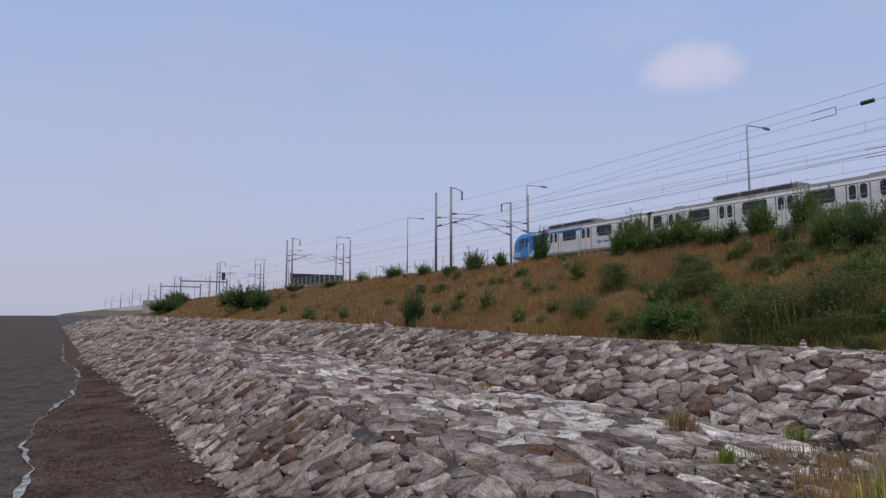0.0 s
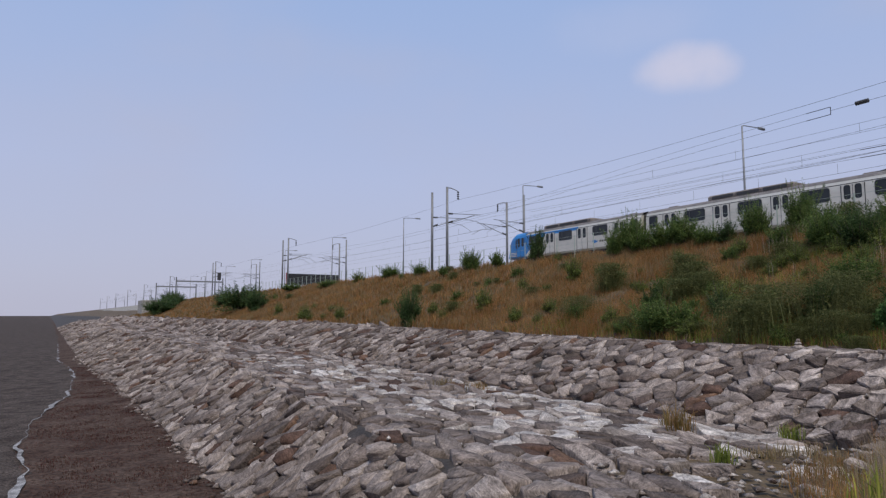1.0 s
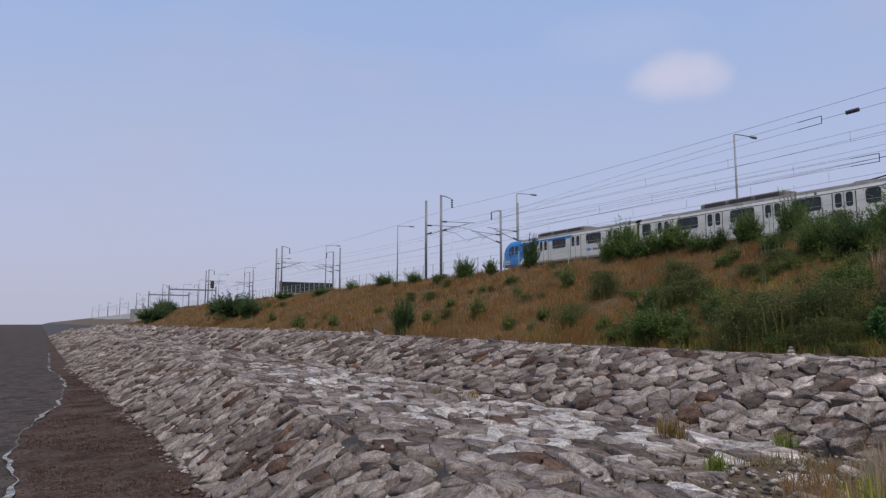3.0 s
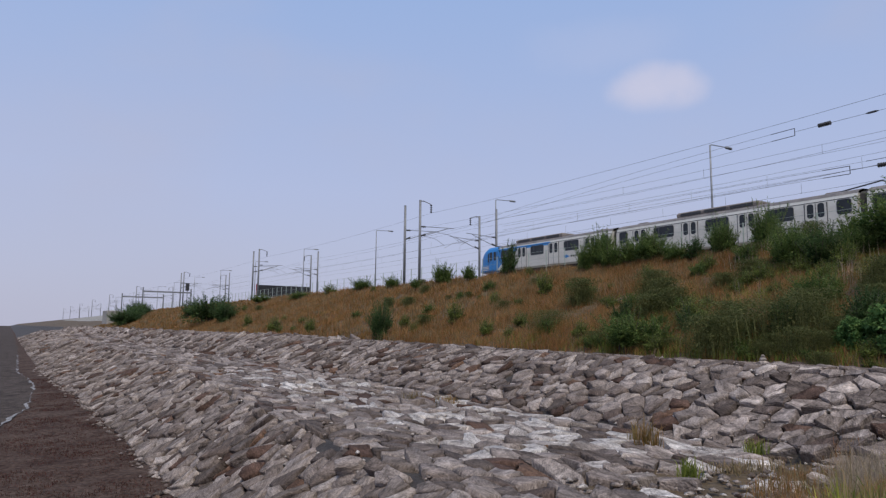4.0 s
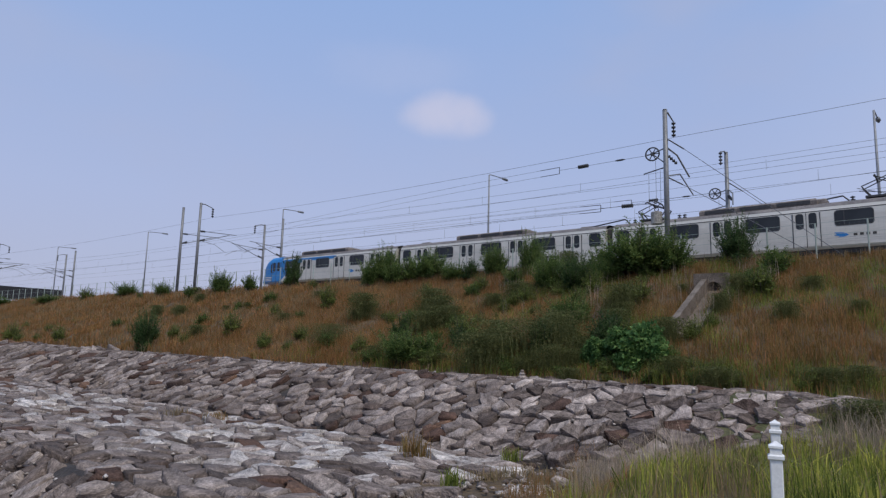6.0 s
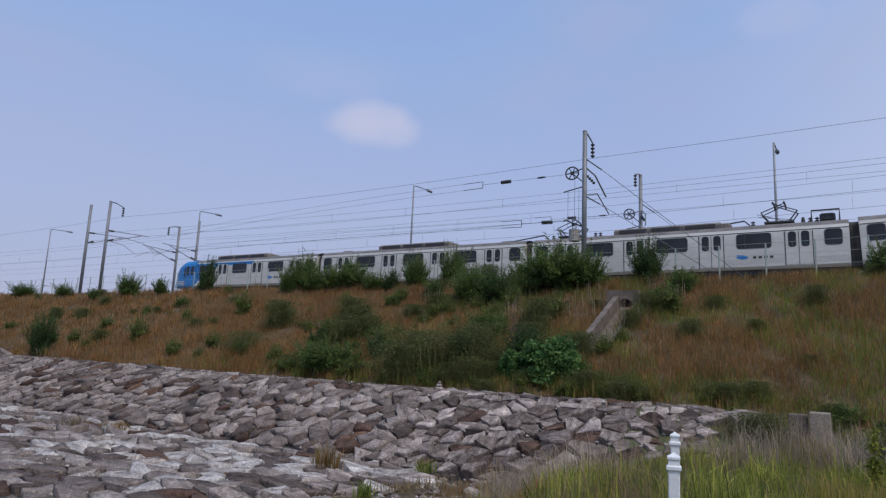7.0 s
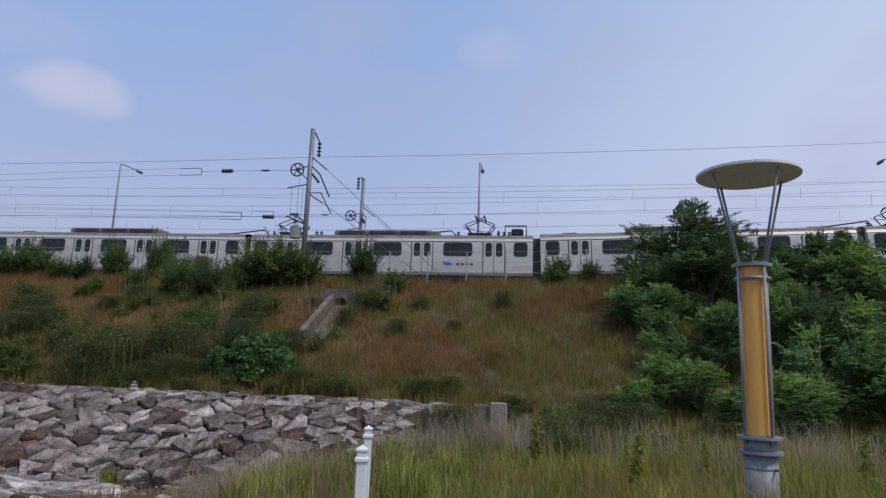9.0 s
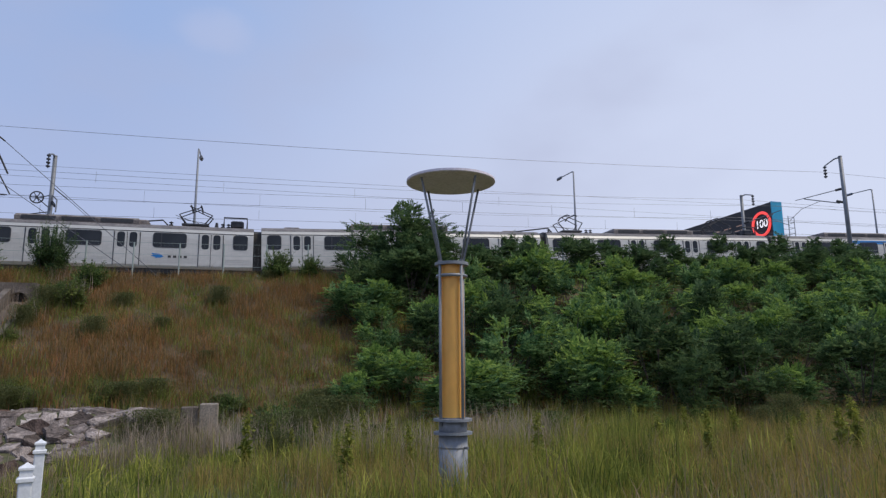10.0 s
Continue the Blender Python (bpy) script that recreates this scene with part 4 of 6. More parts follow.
    if cab:
        # blue driving end with a raked nose
        c = cab
        rings = []
        for y, s, drop in ((0.0, 1.0, 0.0), (1.9, 1.0, 0.0), (2.5, 0.985, 0.05), (3.0, 0.93, 0.22), (3.35, 0.8, 0.55)):
            rings.append([(x * s, c * (L - 3.3 + y - (0.42 * max(0, z - 1.9) if y > 2.4 else 0)), z - drop * max(0, (z - 2.2)) * 0.5) for x, z in PROFILE])
        end = part("driving_end", Shape().loft(rings), m_blue, body, "blue driving end with raked nose", smooth=False)
        part("windscreen", Shape().loft([[(x, c * (L - 0.33 + o - 0.42 * (z - 1.9)), z) for x, z in ((-1.05, 2.05), (1.05, 2.05), (0.9, 3.0), (-0.9, 3.0))] for o in (0.25, 0.3)]), m_glass, end)
        for side in (-1, 1):
            cw = part("cab_window", slab(0.5, 0.8, 0.08, 0.006, m_glass, "pane"), None, end, at=pose(side * 1.56, c * (L - 1.9), 2.45) if side < 0 else pose(1.56, c * (L - 1.9), 2.45, 0, 0, 180))
            part("frame", hoop(0.5, 0.8, 0.08, 0.05, 0.02, m_dark, "frame"), None, cw)
            for z in (1.2, 1.36, 1.52):
                part("white_stripe", Shape().box((side * 1.565 - 0.008, min(c * (L - 3.2), c * (L - 0.8)), z - 0.04), (side * 1.565 + 0.008, max(c * (L - 3.2), c * (L - 0.8)), z + 0.04)), m_body, end)
            # blue band that sweeps over the first windows and runs out along the eaves
            sh = Shape()
            st = 16
            ring = []
            for i in range(st + 1):
                t = i / st
                zlow = 1.15 + 1.8 * min(1, t * 2.4) ** 0.8
                ring.append((c * (L - 3.31 - 8.0 * t), zlow))
            for (ya2, za), (yb, zb) in zip(ring[:-1], ring[1:]):
                sh.add([(side * 1.563, ya2, za), (side * 1.563, yb, zb), (side * 1.563, yb, 2.97), (side * 1.563, ya2, 2.97)], [(0, 1, 2, 3)])
                sh.add([(side * 1.563, ya2, 2.97), (side * 1.563, yb, 2.97), (side * 1.47, yb, 3.24), (side * 1.47, ya2, 3.24)], [(0, 1, 2, 3)])
            part("blue_band", sh, m_blue, body, "blue band along the eaves")
        part("front_lamp", Shape().box((-1.2, c * (L - 0.2) - 0.03, 1.3), (-0.8, c * (L - 0.2) + 0.03, 1.5), 0.02), m_white, end)
        part("front_lamp", Shape().box((0.8, c * (L - 0.2) - 0.03, 1.3), (1.2, c * (L - 0.2) + 0.03, 1.5), 0.02), m_white, end)
        part("coupler", Shape().tube([(0, c * (L - 0.3), 0.85), (0, c * (L + 0.35), 0.85)], 0.16, 10), m_under, end)


for k in range(6):
    car_unit(k)


# ---- rubble stones of the bank: fitted cells laid on slope, berm and wall ----
def surface(u, v):
    """u along the shore, v across: 0 toe, 1 berm edge, 2 wall base, 3 crest, 3.4 path edge. Returns the place."""
    bz, ex, cz = levels(np.float64(u))
    xs = [float(toe(u)) - 0.15, float(ex), BASE, CREST, CREST + 1.1]
    x = float(np.interp(v, [0, 1, 2, 3, 3.4], xs))
    z = float(np.interp(v, [0, 1, 2, 3, 3.4], [-4.25, float(bz), float(bz) + 0.06, float(cz), float(cz)]))
    return Vector((x, u, z))


def cells(u0, u1, w, a, b, turn, rng):
    """Voronoi cells over the strip u0..u1 by 0..w metres: long stones (a by b) whose long side is turned by that many degrees."""
    c, s = math.cos(radians(turn)), math.sin(radians(turn))
    pts = {}
    corners = [(u, v) for u in (u0 - 2, u1 + 2) for v in (-2, w + 2)]
    ps, qs = [u * c + v * s for u, v in corners], [-u * s + v * c for u, v in corners]
    for i in range(int(min(ps) / a) - 1, int(max(ps) / a) + 2):
        for j in range(int(min(qs) / b) - 1, int(max(qs) / b) + 2):
            p = (i + 0.5 * (j % 2) + rng.uniform(-0.42, 0.42)) * a
            q = (j + rng.uniform(-0.38, 0.38)) * b
            u, v = p * c - q * s, p * s + q * c
            if u0 - 2 < u < u1 + 2 and -2 < v < w + 2 and not ((i + j) % 2 and rng.random() < 0.34):
                pts[i, j] = (u, v, p, q)
    for (i, j), (pu, pv, pp, pq) in pts.items():
        if not (u0 <= pu < u1 and 0 <= pv < w):
            continue
        poly = [(x * c - y * s, x * s + y * c) for x, y in ((pp - 1.7 * a, pq - 1.7 * b), (pp + 1.7 * a, pq - 1.7 * b), (pp + 1.7 * a, pq + 1.7 * b), (pp - 1.7 * a, pq + 1.7 * b))]
        planes = [(0, -1, 0, 0), (0, 1, 0, w)]
        for di in (-2, -1, 0, 1, 2):
            for dj in (-2, -1, 0, 1, 2):
                o = pts.get((i + di, j + dj))
                if o is None or (di == 0 and dj == 0):
                    continue
                gp, gq = (o[2] - pp) / a ** 2, (o[3] - pq) / b ** 2
                planes.append((gp * c - gq * s, gp * s + gq * c, (o[0] + pu) / 2, (o[1] + pv) / 2))
        for nx, ny, mx, my in planes:
            out = []
            for k in range(len(poly)):
                A, B = poly[k], poly[(k + 1) % len(poly)]
                da = (A[0] - mx) * nx + (A[1] - my) * ny
                db = (B[0] - mx) * nx + (B[1] - my) * ny
                if da <= 0:
                    out.append(A)
                if da * db < 0:
                    t = da / (da - db)
                    out.append((A[0] + (B[0] - A[0]) * t, A[1] + (B[1] - A[1]) * t))
            poly = out
            if len(poly) < 3:
                break
        if len(poly) >= 3:
            yield (sum(q[0] for q in poly) / len(poly), sum(q[1] for q in poly) / len(poly)), poly


def stone(centre, poly, place, rng, bulk, proud):
    """A rough block over one cell: buried foot, broken outline, sharp shoulder, uneven tilted top."""
    c = place(*centre)
    e = 0.05
    nrm = (place(centre[0] + e, centre[1]) - place(centre[0] - e, centre[1])).cross(place(centre[0], centre[1] + e) - place(centre[0], centre[1] - e))
    nrm.normalize()
    if nrm.z < 0:
        nrm = -nrm
    ps = [place(*q) for q in poly]
    # drop corners that lie close together, break long sides
    keep = [p for k, p in enumerate(ps) if (p - ps[k - 1]).length > 0.09]
    if len(keep) < 3:
        return None
    ring0 = []
    for k, p in enumerate(keep):
        q = keep[(k + 1) % len(keep)]
        ring0.append(p)
        if (q - p).length > 0.3:
            m = p.lerp(q, rng.uniform(0.3, 0.7))
            ring0.append(m + (c - m) * rng.uniform(-0.06, 0.15))
    keep = ring0
    n = len(keep)
    girth = rng.uniform(0.9, 1.05)
    lift = 0.02 + rng.uniform(-0.45, 1.1) * proud + (proud * 1.1 if rng.random() < 0.12 else 0)
    calm = min(1.0, 0.45 + 5 * proud)
    tilt = Vector((rng.gauss(0, 0.13), rng.gauss(0.04, 0.15), rng.gauss(0, 0.1))) * calm
    rings = []
    for depth, size in ((-bulk, 0.98), (lift - 0.035, 1.0), (lift + 0.012, 0.9)):
        ring = []
        for p in keep:
            q = c + (p - c) * (size * girth + rng.uniform(-0.07, 0.04))
            h = depth + (tilt.dot(p - c) if depth > -bulk else 0) + rng.uniform(-0.022, 0.022)
            ring.append(q + nrm * h)
        rings.append(ring)
    far_ = keep[rng.randrange(n)]
    off = (far_ - c) * rng.uniform(0.0, 0.4)
    top = c + off + nrm * (lift + tilt.dot(off) + rng.uniform(-0.015, 0.035))
    vs = rings[0] + rings[1] + rings[2] + [top]
    fs = []
    for r in (0, 1):
        for k in range(n):
            j = (k + 1) % n
            fs += [(r * n + k, r * n + j, (r + 1) * n + j), (r * n + k, (r + 1) * n + j, (r + 1) * n + k)]
    fs += [(2 * n + k, 2 * n + (k + 1) % n, 3 * n) for k in range(n)]
    return vs, fs


bank = thing("rubble_revetment", "grey and brown rubble stone bank with flat berm above the mud", "revetment", kind="structure")


def chip(p, rng, heap, small=0.04, large=0.11):
    """A small broken piece wedged in a joint."""
    vs, fs, k = heap
    r = rng.uniform(small, large)
    for d in ((1, 0, 0), (0, 1, 0), (-1, 0, 0), (0, -1, 0), (0, 0, 1), (0, 0, -1)):
        vs.append(p + Vector([c * r * rng.uniform(0.7, 1.4) + rng.uniform(-0.3, 0.3) * r for c in d[:2]] + [d[2] * r * rng.uniform(0.3, 0.7)]) + Vector((0, 0, 0.02)))
    for a, b, c in ((0, 1, 4), (1, 2, 4), (2, 3, 4), (3, 0, 4), (1, 0, 5), (2, 1, 5), (3, 2, 5), (0, 3, 5)):
        fs.append((a + k[0], b + k[0], c + k[0]))
    k[0] += 6


def lay(u0, u1, v0, v1, a, b, turn, rng, bulk, proud, pick):
    """Lays stones over a strip; pick(u, v) says which become pieces of their own."""
    mid = (u0 + u1) / 2
    width = (surface(mid, v1) - surface(mid, v0)).length
    k_ = (v1 - v0) / width
    joined, pale = ([], [], [0]), ([], [], [0])

    def place(u, w):
        return surface(u, v0 + w * k_)
    for centre, poly in cells(u0, u1, width, a, b, turn, rng):
        p = place(*centre)
        v = v0 + centre[1] * k_
        if p.y < 5.6 + 1.2 * (p.x < 14.5) + rng.uniform(-0.8, 0.8) - 2.5 * (p.x > 18.0):
            continue
        if 10.2 < p.x < 17.2 and p.y < 11.9 - 0.3 * (p.x - 10.2) and rng.random() < 0.55:
            continue
        s = stone(centre, poly, place, rng, bulk, proud * (0.2 if 2.84 < v < 3.0 else 1.0))
        if s is None:
            continue
        if centre[0] < 45:
            for q in poly:
                if rng.random() < 0.13:
                    chip(place(*q), rng, joined if rng.random() < 0.6 else pale)
        light = 1.2 < v < 1.97 and centre[0] < 45 and rng.random() < (0.36 if centre[0] > 15 else 0.34)
        if pick(centre[0], v):
            me = bpy.data.meshes.new("stone")
            o = sum(s[0], Vector()) / len(s[0])
            me.from_pydata([q - o for q in s[0]], [], s[1])
            me.materials.append(m_pale if light else m_stone)
            ob = new("stone", me)
            ob.parent, ob.location = bank, o
        else:
            vs, fs, k = pale if light else joined
            vs.extend(s[0])
            fs.extend([(x + k[0], y + k[0], z + k[0]) for x, y, z in s[1]])
            k[0] += len(s[0])
    return joined, pale


srng = random.Random(11)


def near_piece(u, v):
    return (u < 13.6 and 1.3 < v <= 2.0) or (u < 12.5 and 2.0 < v < 3.0)


def never(u, v):
    return False


heaps = []
#              along      across    long  short turn buried rise
for strip in ((0.6, 24, 2.0, 3.0, 0.56, 0.39, 150, 0.25, 0.10, near_piece),
              (24, 45, 2.0, 3.0, 0.70, 0.36, 145, 0.25, 0.10, never),
              (2.0, 45, 3.0, 3.4, 0.8, 0.45, 5, 0.25, 0.02, never),
              (6.0, 45, 1.0, 2.0, 0.84, 0.5, 174, 0.25, 0.05, near_piece),
              (6.0, 45, 0.0, 1.0, 0.76, 0.42, 128, 0.25, 0.11, never),
              (45, 120, 0.0, 1.0, 1.0, 0.46, 122, 0.25, 0.13, never),
              (45, 120, 1.0, 2.0, 1.05, 0.6, 172, 0.25, 0.07, never),
              (45, 120, 2.0, 3.4, 0.9, 0.46, 140, 0.25, 0.12, never),
              (120, 330, 0.0, 1.0, 1.8, 0.8, 118, 0.3, 0.22, never),
              (120, 330, 1.0, 3.4, 1.8, 1.0, 150, 0.3, 0.22, never)):
    u0, u1, v0, v1, a_, b_, turn, bulk, proud, pick = strip
    heaps.append(lay(u0, u1, v0, v1, a_, b_, turn, srng, bulk, proud, pick))
# broken pieces on the bare soil beside the berm and strewn along the foot of the slope
for k in range(420):
    x = srng.uniform(9.8, 17.4)
    y = srng.uniform(5.8, 12.2 - 0.3 * (x - 10.2))
    chip(Vector((x, y, float(ground_z(x, y)) - 0.05)), srng, heaps[k % 4][srng.random() < 0.35], 0.03, 0.15)
for k in range(260):
    y = 18 + 90 * srng.random() ** 1.5
    x = float(toe(y)) - 0.05 - abs(srng.gauss(0, 0.3))
    chip(Vector((x, y, float(ground_z(x, y)) + 0.01)), srng, heaps[4][0], 0.07, 0.24)
for which, material in ((0, m_stones), (1, m_pales)):
    vs, fs, k = [], [], 0
    for h in heaps:
        vs += [tuple(p) for p in h[which][0]]
        fs += [(a + k, b + k, c + k) for a, b, c in h[which][1]]
        k = len(vs)
    rest = new("rubble", tri_mesh("rubble", vs, fs, [material]))
    rest.parent = bank
    tagged(rest, "rough grey rubble stones set close" if which == 0 else "pale flat rubble stones set close", kind="stuff")


# ---- lamp column, white posts, box and chute ----
def path_lamp(x, y):
    th = thing("path_lamp", "grey path lamp with amber tube and round reflector disc", "lamp", pose(x, y, 0))
    g0 = float(ground_z(x, y)) - 0.2
    part("column", Shape().tube([(0, 0, g0), (0, 0, 0.80)], 0.182, 28), m_greypaint, th, smooth=True)
    part("base_plate", Shape().tube([(0, 0, g0 + 0.1), (0, 0, g0 + 0.24)], 0.28, 20), m_greypaint, th)
    part("collar", Shape().tube([(0, 0, 0.80), (0, 0, 0.97)], 0.178, 28), m_greypaint, th, smooth=True)
    for z in (0.795, 0.955):
        part("flange", Shape().tube([(0, 0, z), (0, 0, z + 0.03)], 0.245, 32), m_greypaint, th)
    for z, r, h in ((2.93, 0.222, 0.04), (2.79, 0.218, 0.025)):
        part("flange", Shape().ring((0, 0, z), (0, 0, 1), r - 0.03, 0.022, 32, 6) if h < 0.03 else Shape().tube([(0, 0, z), (0, 0, z + h)], r, 32), m_greypaint, th)
    tube = part("amber_tube", Shape().tube([(0, 0, 0.985), (0, 0, 2.93)], 0.152, 32, False), m_amber, th, "translucent amber acrylic tube", smooth=True)
    part("tube_foot", Shape().tube([(0, 0, 0.975), (0, 0, 1.0)], 0.16, 28), m_greypaint, tube)
    for k in range(4):
        a = radians(23 + 90 * k)
        c, s = math.cos(a), math.sin(a)
        part("upright", Shape().tube([(0.195 * c, 0.195 * s, 0.9), (0.195 * c, 0.195 * s, 2.96)], 0.019, 10), m_greypaint, th, smooth=True)
        part("stay_rod", Shape().tube([(0.19 * c, 0.19 * s, 2.94), (0.50 * c, 0.50 * s, 4.07)], 0.0155, 8), m_greypaint, th, smooth=True)
        part("rod_foot", Shape().tube([(0.19 * c, 0.19 * s, 2.93), (0.2 * c, 0.2 * s, 2.99)], 0.026, 8), m_greypaint, th)
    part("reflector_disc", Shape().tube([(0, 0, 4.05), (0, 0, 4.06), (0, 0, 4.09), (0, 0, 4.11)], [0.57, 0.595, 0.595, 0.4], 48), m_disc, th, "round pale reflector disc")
    part("band", Shape().tube([(0, 0, 0.625), (0, 0, 0.645)], 0.185, 28), m_steel, th, "thin metal band")
    part("bolt", Shape().tube([(-0.16, -0.1, 0.64), (-0.215, -0.13, 0.64)], 0.016, 6), m_steel, th)
    return th


path_lamp(8.47, -2.57)


def white_post(x, y):
    g0 = float(ground_z(x, y))
    th = thing("white_post", "white painted fence post with a moulded pyramid cap in grass", "post", pose(x, y, g0, 0, 0, 13), "white posts")
    h = 1.07 - g0
    part("shaft", Shape().box((-0.036, -0.036, -0.2), (0.036, 0.036, h - 0.11), 0.006), m_white, th)
    rings = ((0.037, h - 0.115), (0.047, h - 0.107), (0.047, h - 0.088), (0.034, h - 0.08), (0.033, h - 0.045), (0.041, h - 0.04), (0.041, h - 0.028), (0.016, h - 0.012), (0.004, h))
    part("cap", Shape().loft([[(s * a, s * b, z) for a, b in ((-1, -1), (1, -1), (1, 1), (-1, 1))] for s, z in rings]), m_white, th)
    return th


white_post(6.39, 1.50)
white_post(4.86, 1.17)

box = thing("concrete_marker", "weathered concrete block standing at the end of the rubble wall", "marker", pose(21.0, 1.0, 0, 0, 0, 0))
part("block", Shape().box((-0.2, -0.27, -0.75), (0.25, 0.23, 0.66), 0.025), m_tanconc, box)
part("side_slab", Shape().box((0.0, 0.27, -0.5), (0.2, 0.75, 0.58), 0.03), m_oldconc, box, "pale broken slab")

chute = thing("drain_chute", "stained concrete drain chute with a headwall in the embankment", "drain")
rail_ = [(26.6, 9.0), (28.0, 9.1), (30.0, 9.25), (32.0, 9.4)]
for off, w, tall_ in ((-0.42, 0.1, 0.22), (0.42, 0.13, 0.7)):
    part("chute_wall", Shape().loft([[(x, y + off - w, float(ground_z(x, y)) - 0.2), (x, y + off + w, float(ground_z(x, y)) - 0.2), (x, y + off + w, float(ground_z(x, y)) + tall_), (x, y + off - w, float(ground_z(x, y)) + tall_)] for x, y in rail_]), m_oldconc, chute)
part("chute_floor", Shape().loft([[(x, y - 0.28, float(ground_z(x, y)) - 0.2), (x, y + 0.28, float(ground_z(x, y)) - 0.2), (x, y + 0.28, float(ground_z(x, y)) + 0.12), (x, y - 0.28, float(ground_z(x, y)) + 0.12)] for x, y in rail_]), m_oldconc, chute)
hz = float(ground_z(32.2, 9.4))
hw = Shape()
arch = [(9.4 + 0.42 * math.cos(a), hz - 0.1 + 0.55 * math.sin(a)) for a in np.linspace(0, math.pi, 9)]
outer = [(8.75, hz - 0.5), (8.75, hz + 0.85), (10.3, hz + 0.85), (10.3, hz - 0.5)]
loop_ = [(8.98 + 0.84, hz - 0.5)] + arch + [(8.98, hz - 0.5), outer[0], outer[1], outer[2], outer[3]]
n_ = len(loop_)
vs_ = [(31.9, a, b) for a, b in loop_] + [(32.35, a, b) for a, b in loop_]
hw.add(vs_, [tuple(range(n_)), tuple(range(2 * n_ - 1, n_ - 1, -1))] + [(k, k + n_, (k + 1) % n_ + n_, (k + 1) % n_) for k in range(n_)])
part("headwall", hw, m_oldconc, chute, "concrete headwall with arched outlet")
# added dark sheet stands in for the shade inside the outlet
part("outlet_dark", Shape().box((32.3, 8.9, hz - 0.5), (32.34, 9.9, hz + 0.5)), m_dark, chute)

# retaining wall and low building far along the line
far_wall = Shape().loft([[(26 + 2 * t, y, -0.2), (30 + 2 * t, y, 5.6), (36, y, 5.9), (36, y, -0.5)] for y, t in ((235, 0), (420, 1), (700, 3))])
solid("retaining_wall", far_wall, m_concrete, "long grey concrete retaining wall below the far track", "wall", kind="structure")
solid("abutment", Shape().box((24.5, 224, -0.3), (37, 236, 6.2), 0.1), m_concrete, "pale concrete bridge abutment beside the far track", "abutment")


def portal(y):
    th = thing("catenary_portal", "grey steel portal frame spanning the far tracks", "portal", pose(0, y, 6.0))
    for x in (37.0, 52.5):
        part("leg", Shape().tube([(x, 0, -0.2), (x, 0, 8.6)], 0.22, 8), m_steel, th)
    part("beam", Shape().box((36.8, -0.2, 7.0), (52.7, 0.2, 7.5), 0.04), m_steel, th)


for y in (243, 293):
    portal(y)


# little pile of stones on the wall's crest
cairn = thing("stone_pile", "small pile of pale stones on the crest of the wall", "stone pile", pose(21.7, 13.4, float(ground_z(21.7, 13.4))))
prng = random.Random(3)
for z, r in ((0.06, 0.2), (0.17, 0.13), (0.27, 0.08)):
    ring_ = [[(r * s2 * math.cos(a) * prng.uniform(0.8, 1.1), r * s2 * math.sin(a) * prng.uniform(0.8, 1.1), z + dz) for a in [k * math.pi / 4 for k in range(8)]] for s2, dz in ((0.7, -0.06), (1.0, -0.01), (0.6, 0.05))]
    part("stone", Shape().loft(ring_), m_pale, cairn)


# ---- plants ----
def place_tris(pieces):
    """Joins arrays of (verts, tris)."""
    vs, ts, k = [], [], 0
    for v, t in pieces:
        vs.append(v)
        ts.append(t + k)
        k += len(v)
    return np.concatenate(vs), np.concatenate(ts)


def blades(xyz, height, width, lean, rng, segs=2):
    """Bent tapering blades, one for each foot."""
    n = len(xyz)
    a = rng.uniform(0, 2 * np.pi, n)
    side = np.stack([np.cos(a), np.sin(a), np.zeros(n)], 1)
    b = a + np.pi / 2 + rng.normal(0, 0.4, n)
    out = np.stack([np.cos(b), np.sin(b), np.zeros(n)], 1)
    h = height[:, None]
    up = np.array([0, 0, 1.0])
    l = (lean * np.abs(rng.normal(0.6, 0.5, n)))[:, None]
    w = width[:, None]
    base0, base1 = xyz - side * w, xyz + side * w
    mid = xyz + up * h * 0.6 + out * h * l * 0.3
    m0, m1 = mid - side * w * 0.75, mid + side * w * 0.75
    tip = xyz + up * h * (1 - 0.25 * np.minimum(l, 1.5)) + out * h * l * 0.9
    v = np.stack([base0, base1, m1, m0, tip], 1).reshape(-1, 3)
    k = np.arange(n)[:, None] * 5
    t = np.concatenate([k + [0, 1, 2], k + [0, 2, 3], k + [3, 2, 4]], 1).reshape(-1, 3)
    return v, t


def leaves(c, size, rng, flat=0.5, long_=1.7):
    """Pointed leaf blades round the given centres."""
    n = len(c)
    d = rng.normal(0, 1, (n, 3))
    d[:, 2] = d[:, 2] * 0.6 + 0.1
    d /= np.linalg.norm(d, axis=1)[:, None]
    u = rng.normal(0, 1, (n, 3)) * flat + np.array([0, 0, 1.0])
    s = np.cross(d, u)
    s /= np.linalg.norm(s, axis=1)[:, None] + 1e-9
    nn = np.cross(s, d)
    z = size[:, None]
    p0, p3 = c, c + d * z * long_ - nn * z * 0.25
    m = c + d * z * long_ * 0.45 + nn * z * 0.12
    v = np.stack([p0, m + s * z * 0.5, p3, m - s * z * 0.5], 1).reshape(-1, 3)
    k = np.arange(n)[:, None] * 4
    t = np.concatenate([k + [0, 1, 2], k + [0, 2, 3]], 1).reshape(-1, 3)
    return v, t


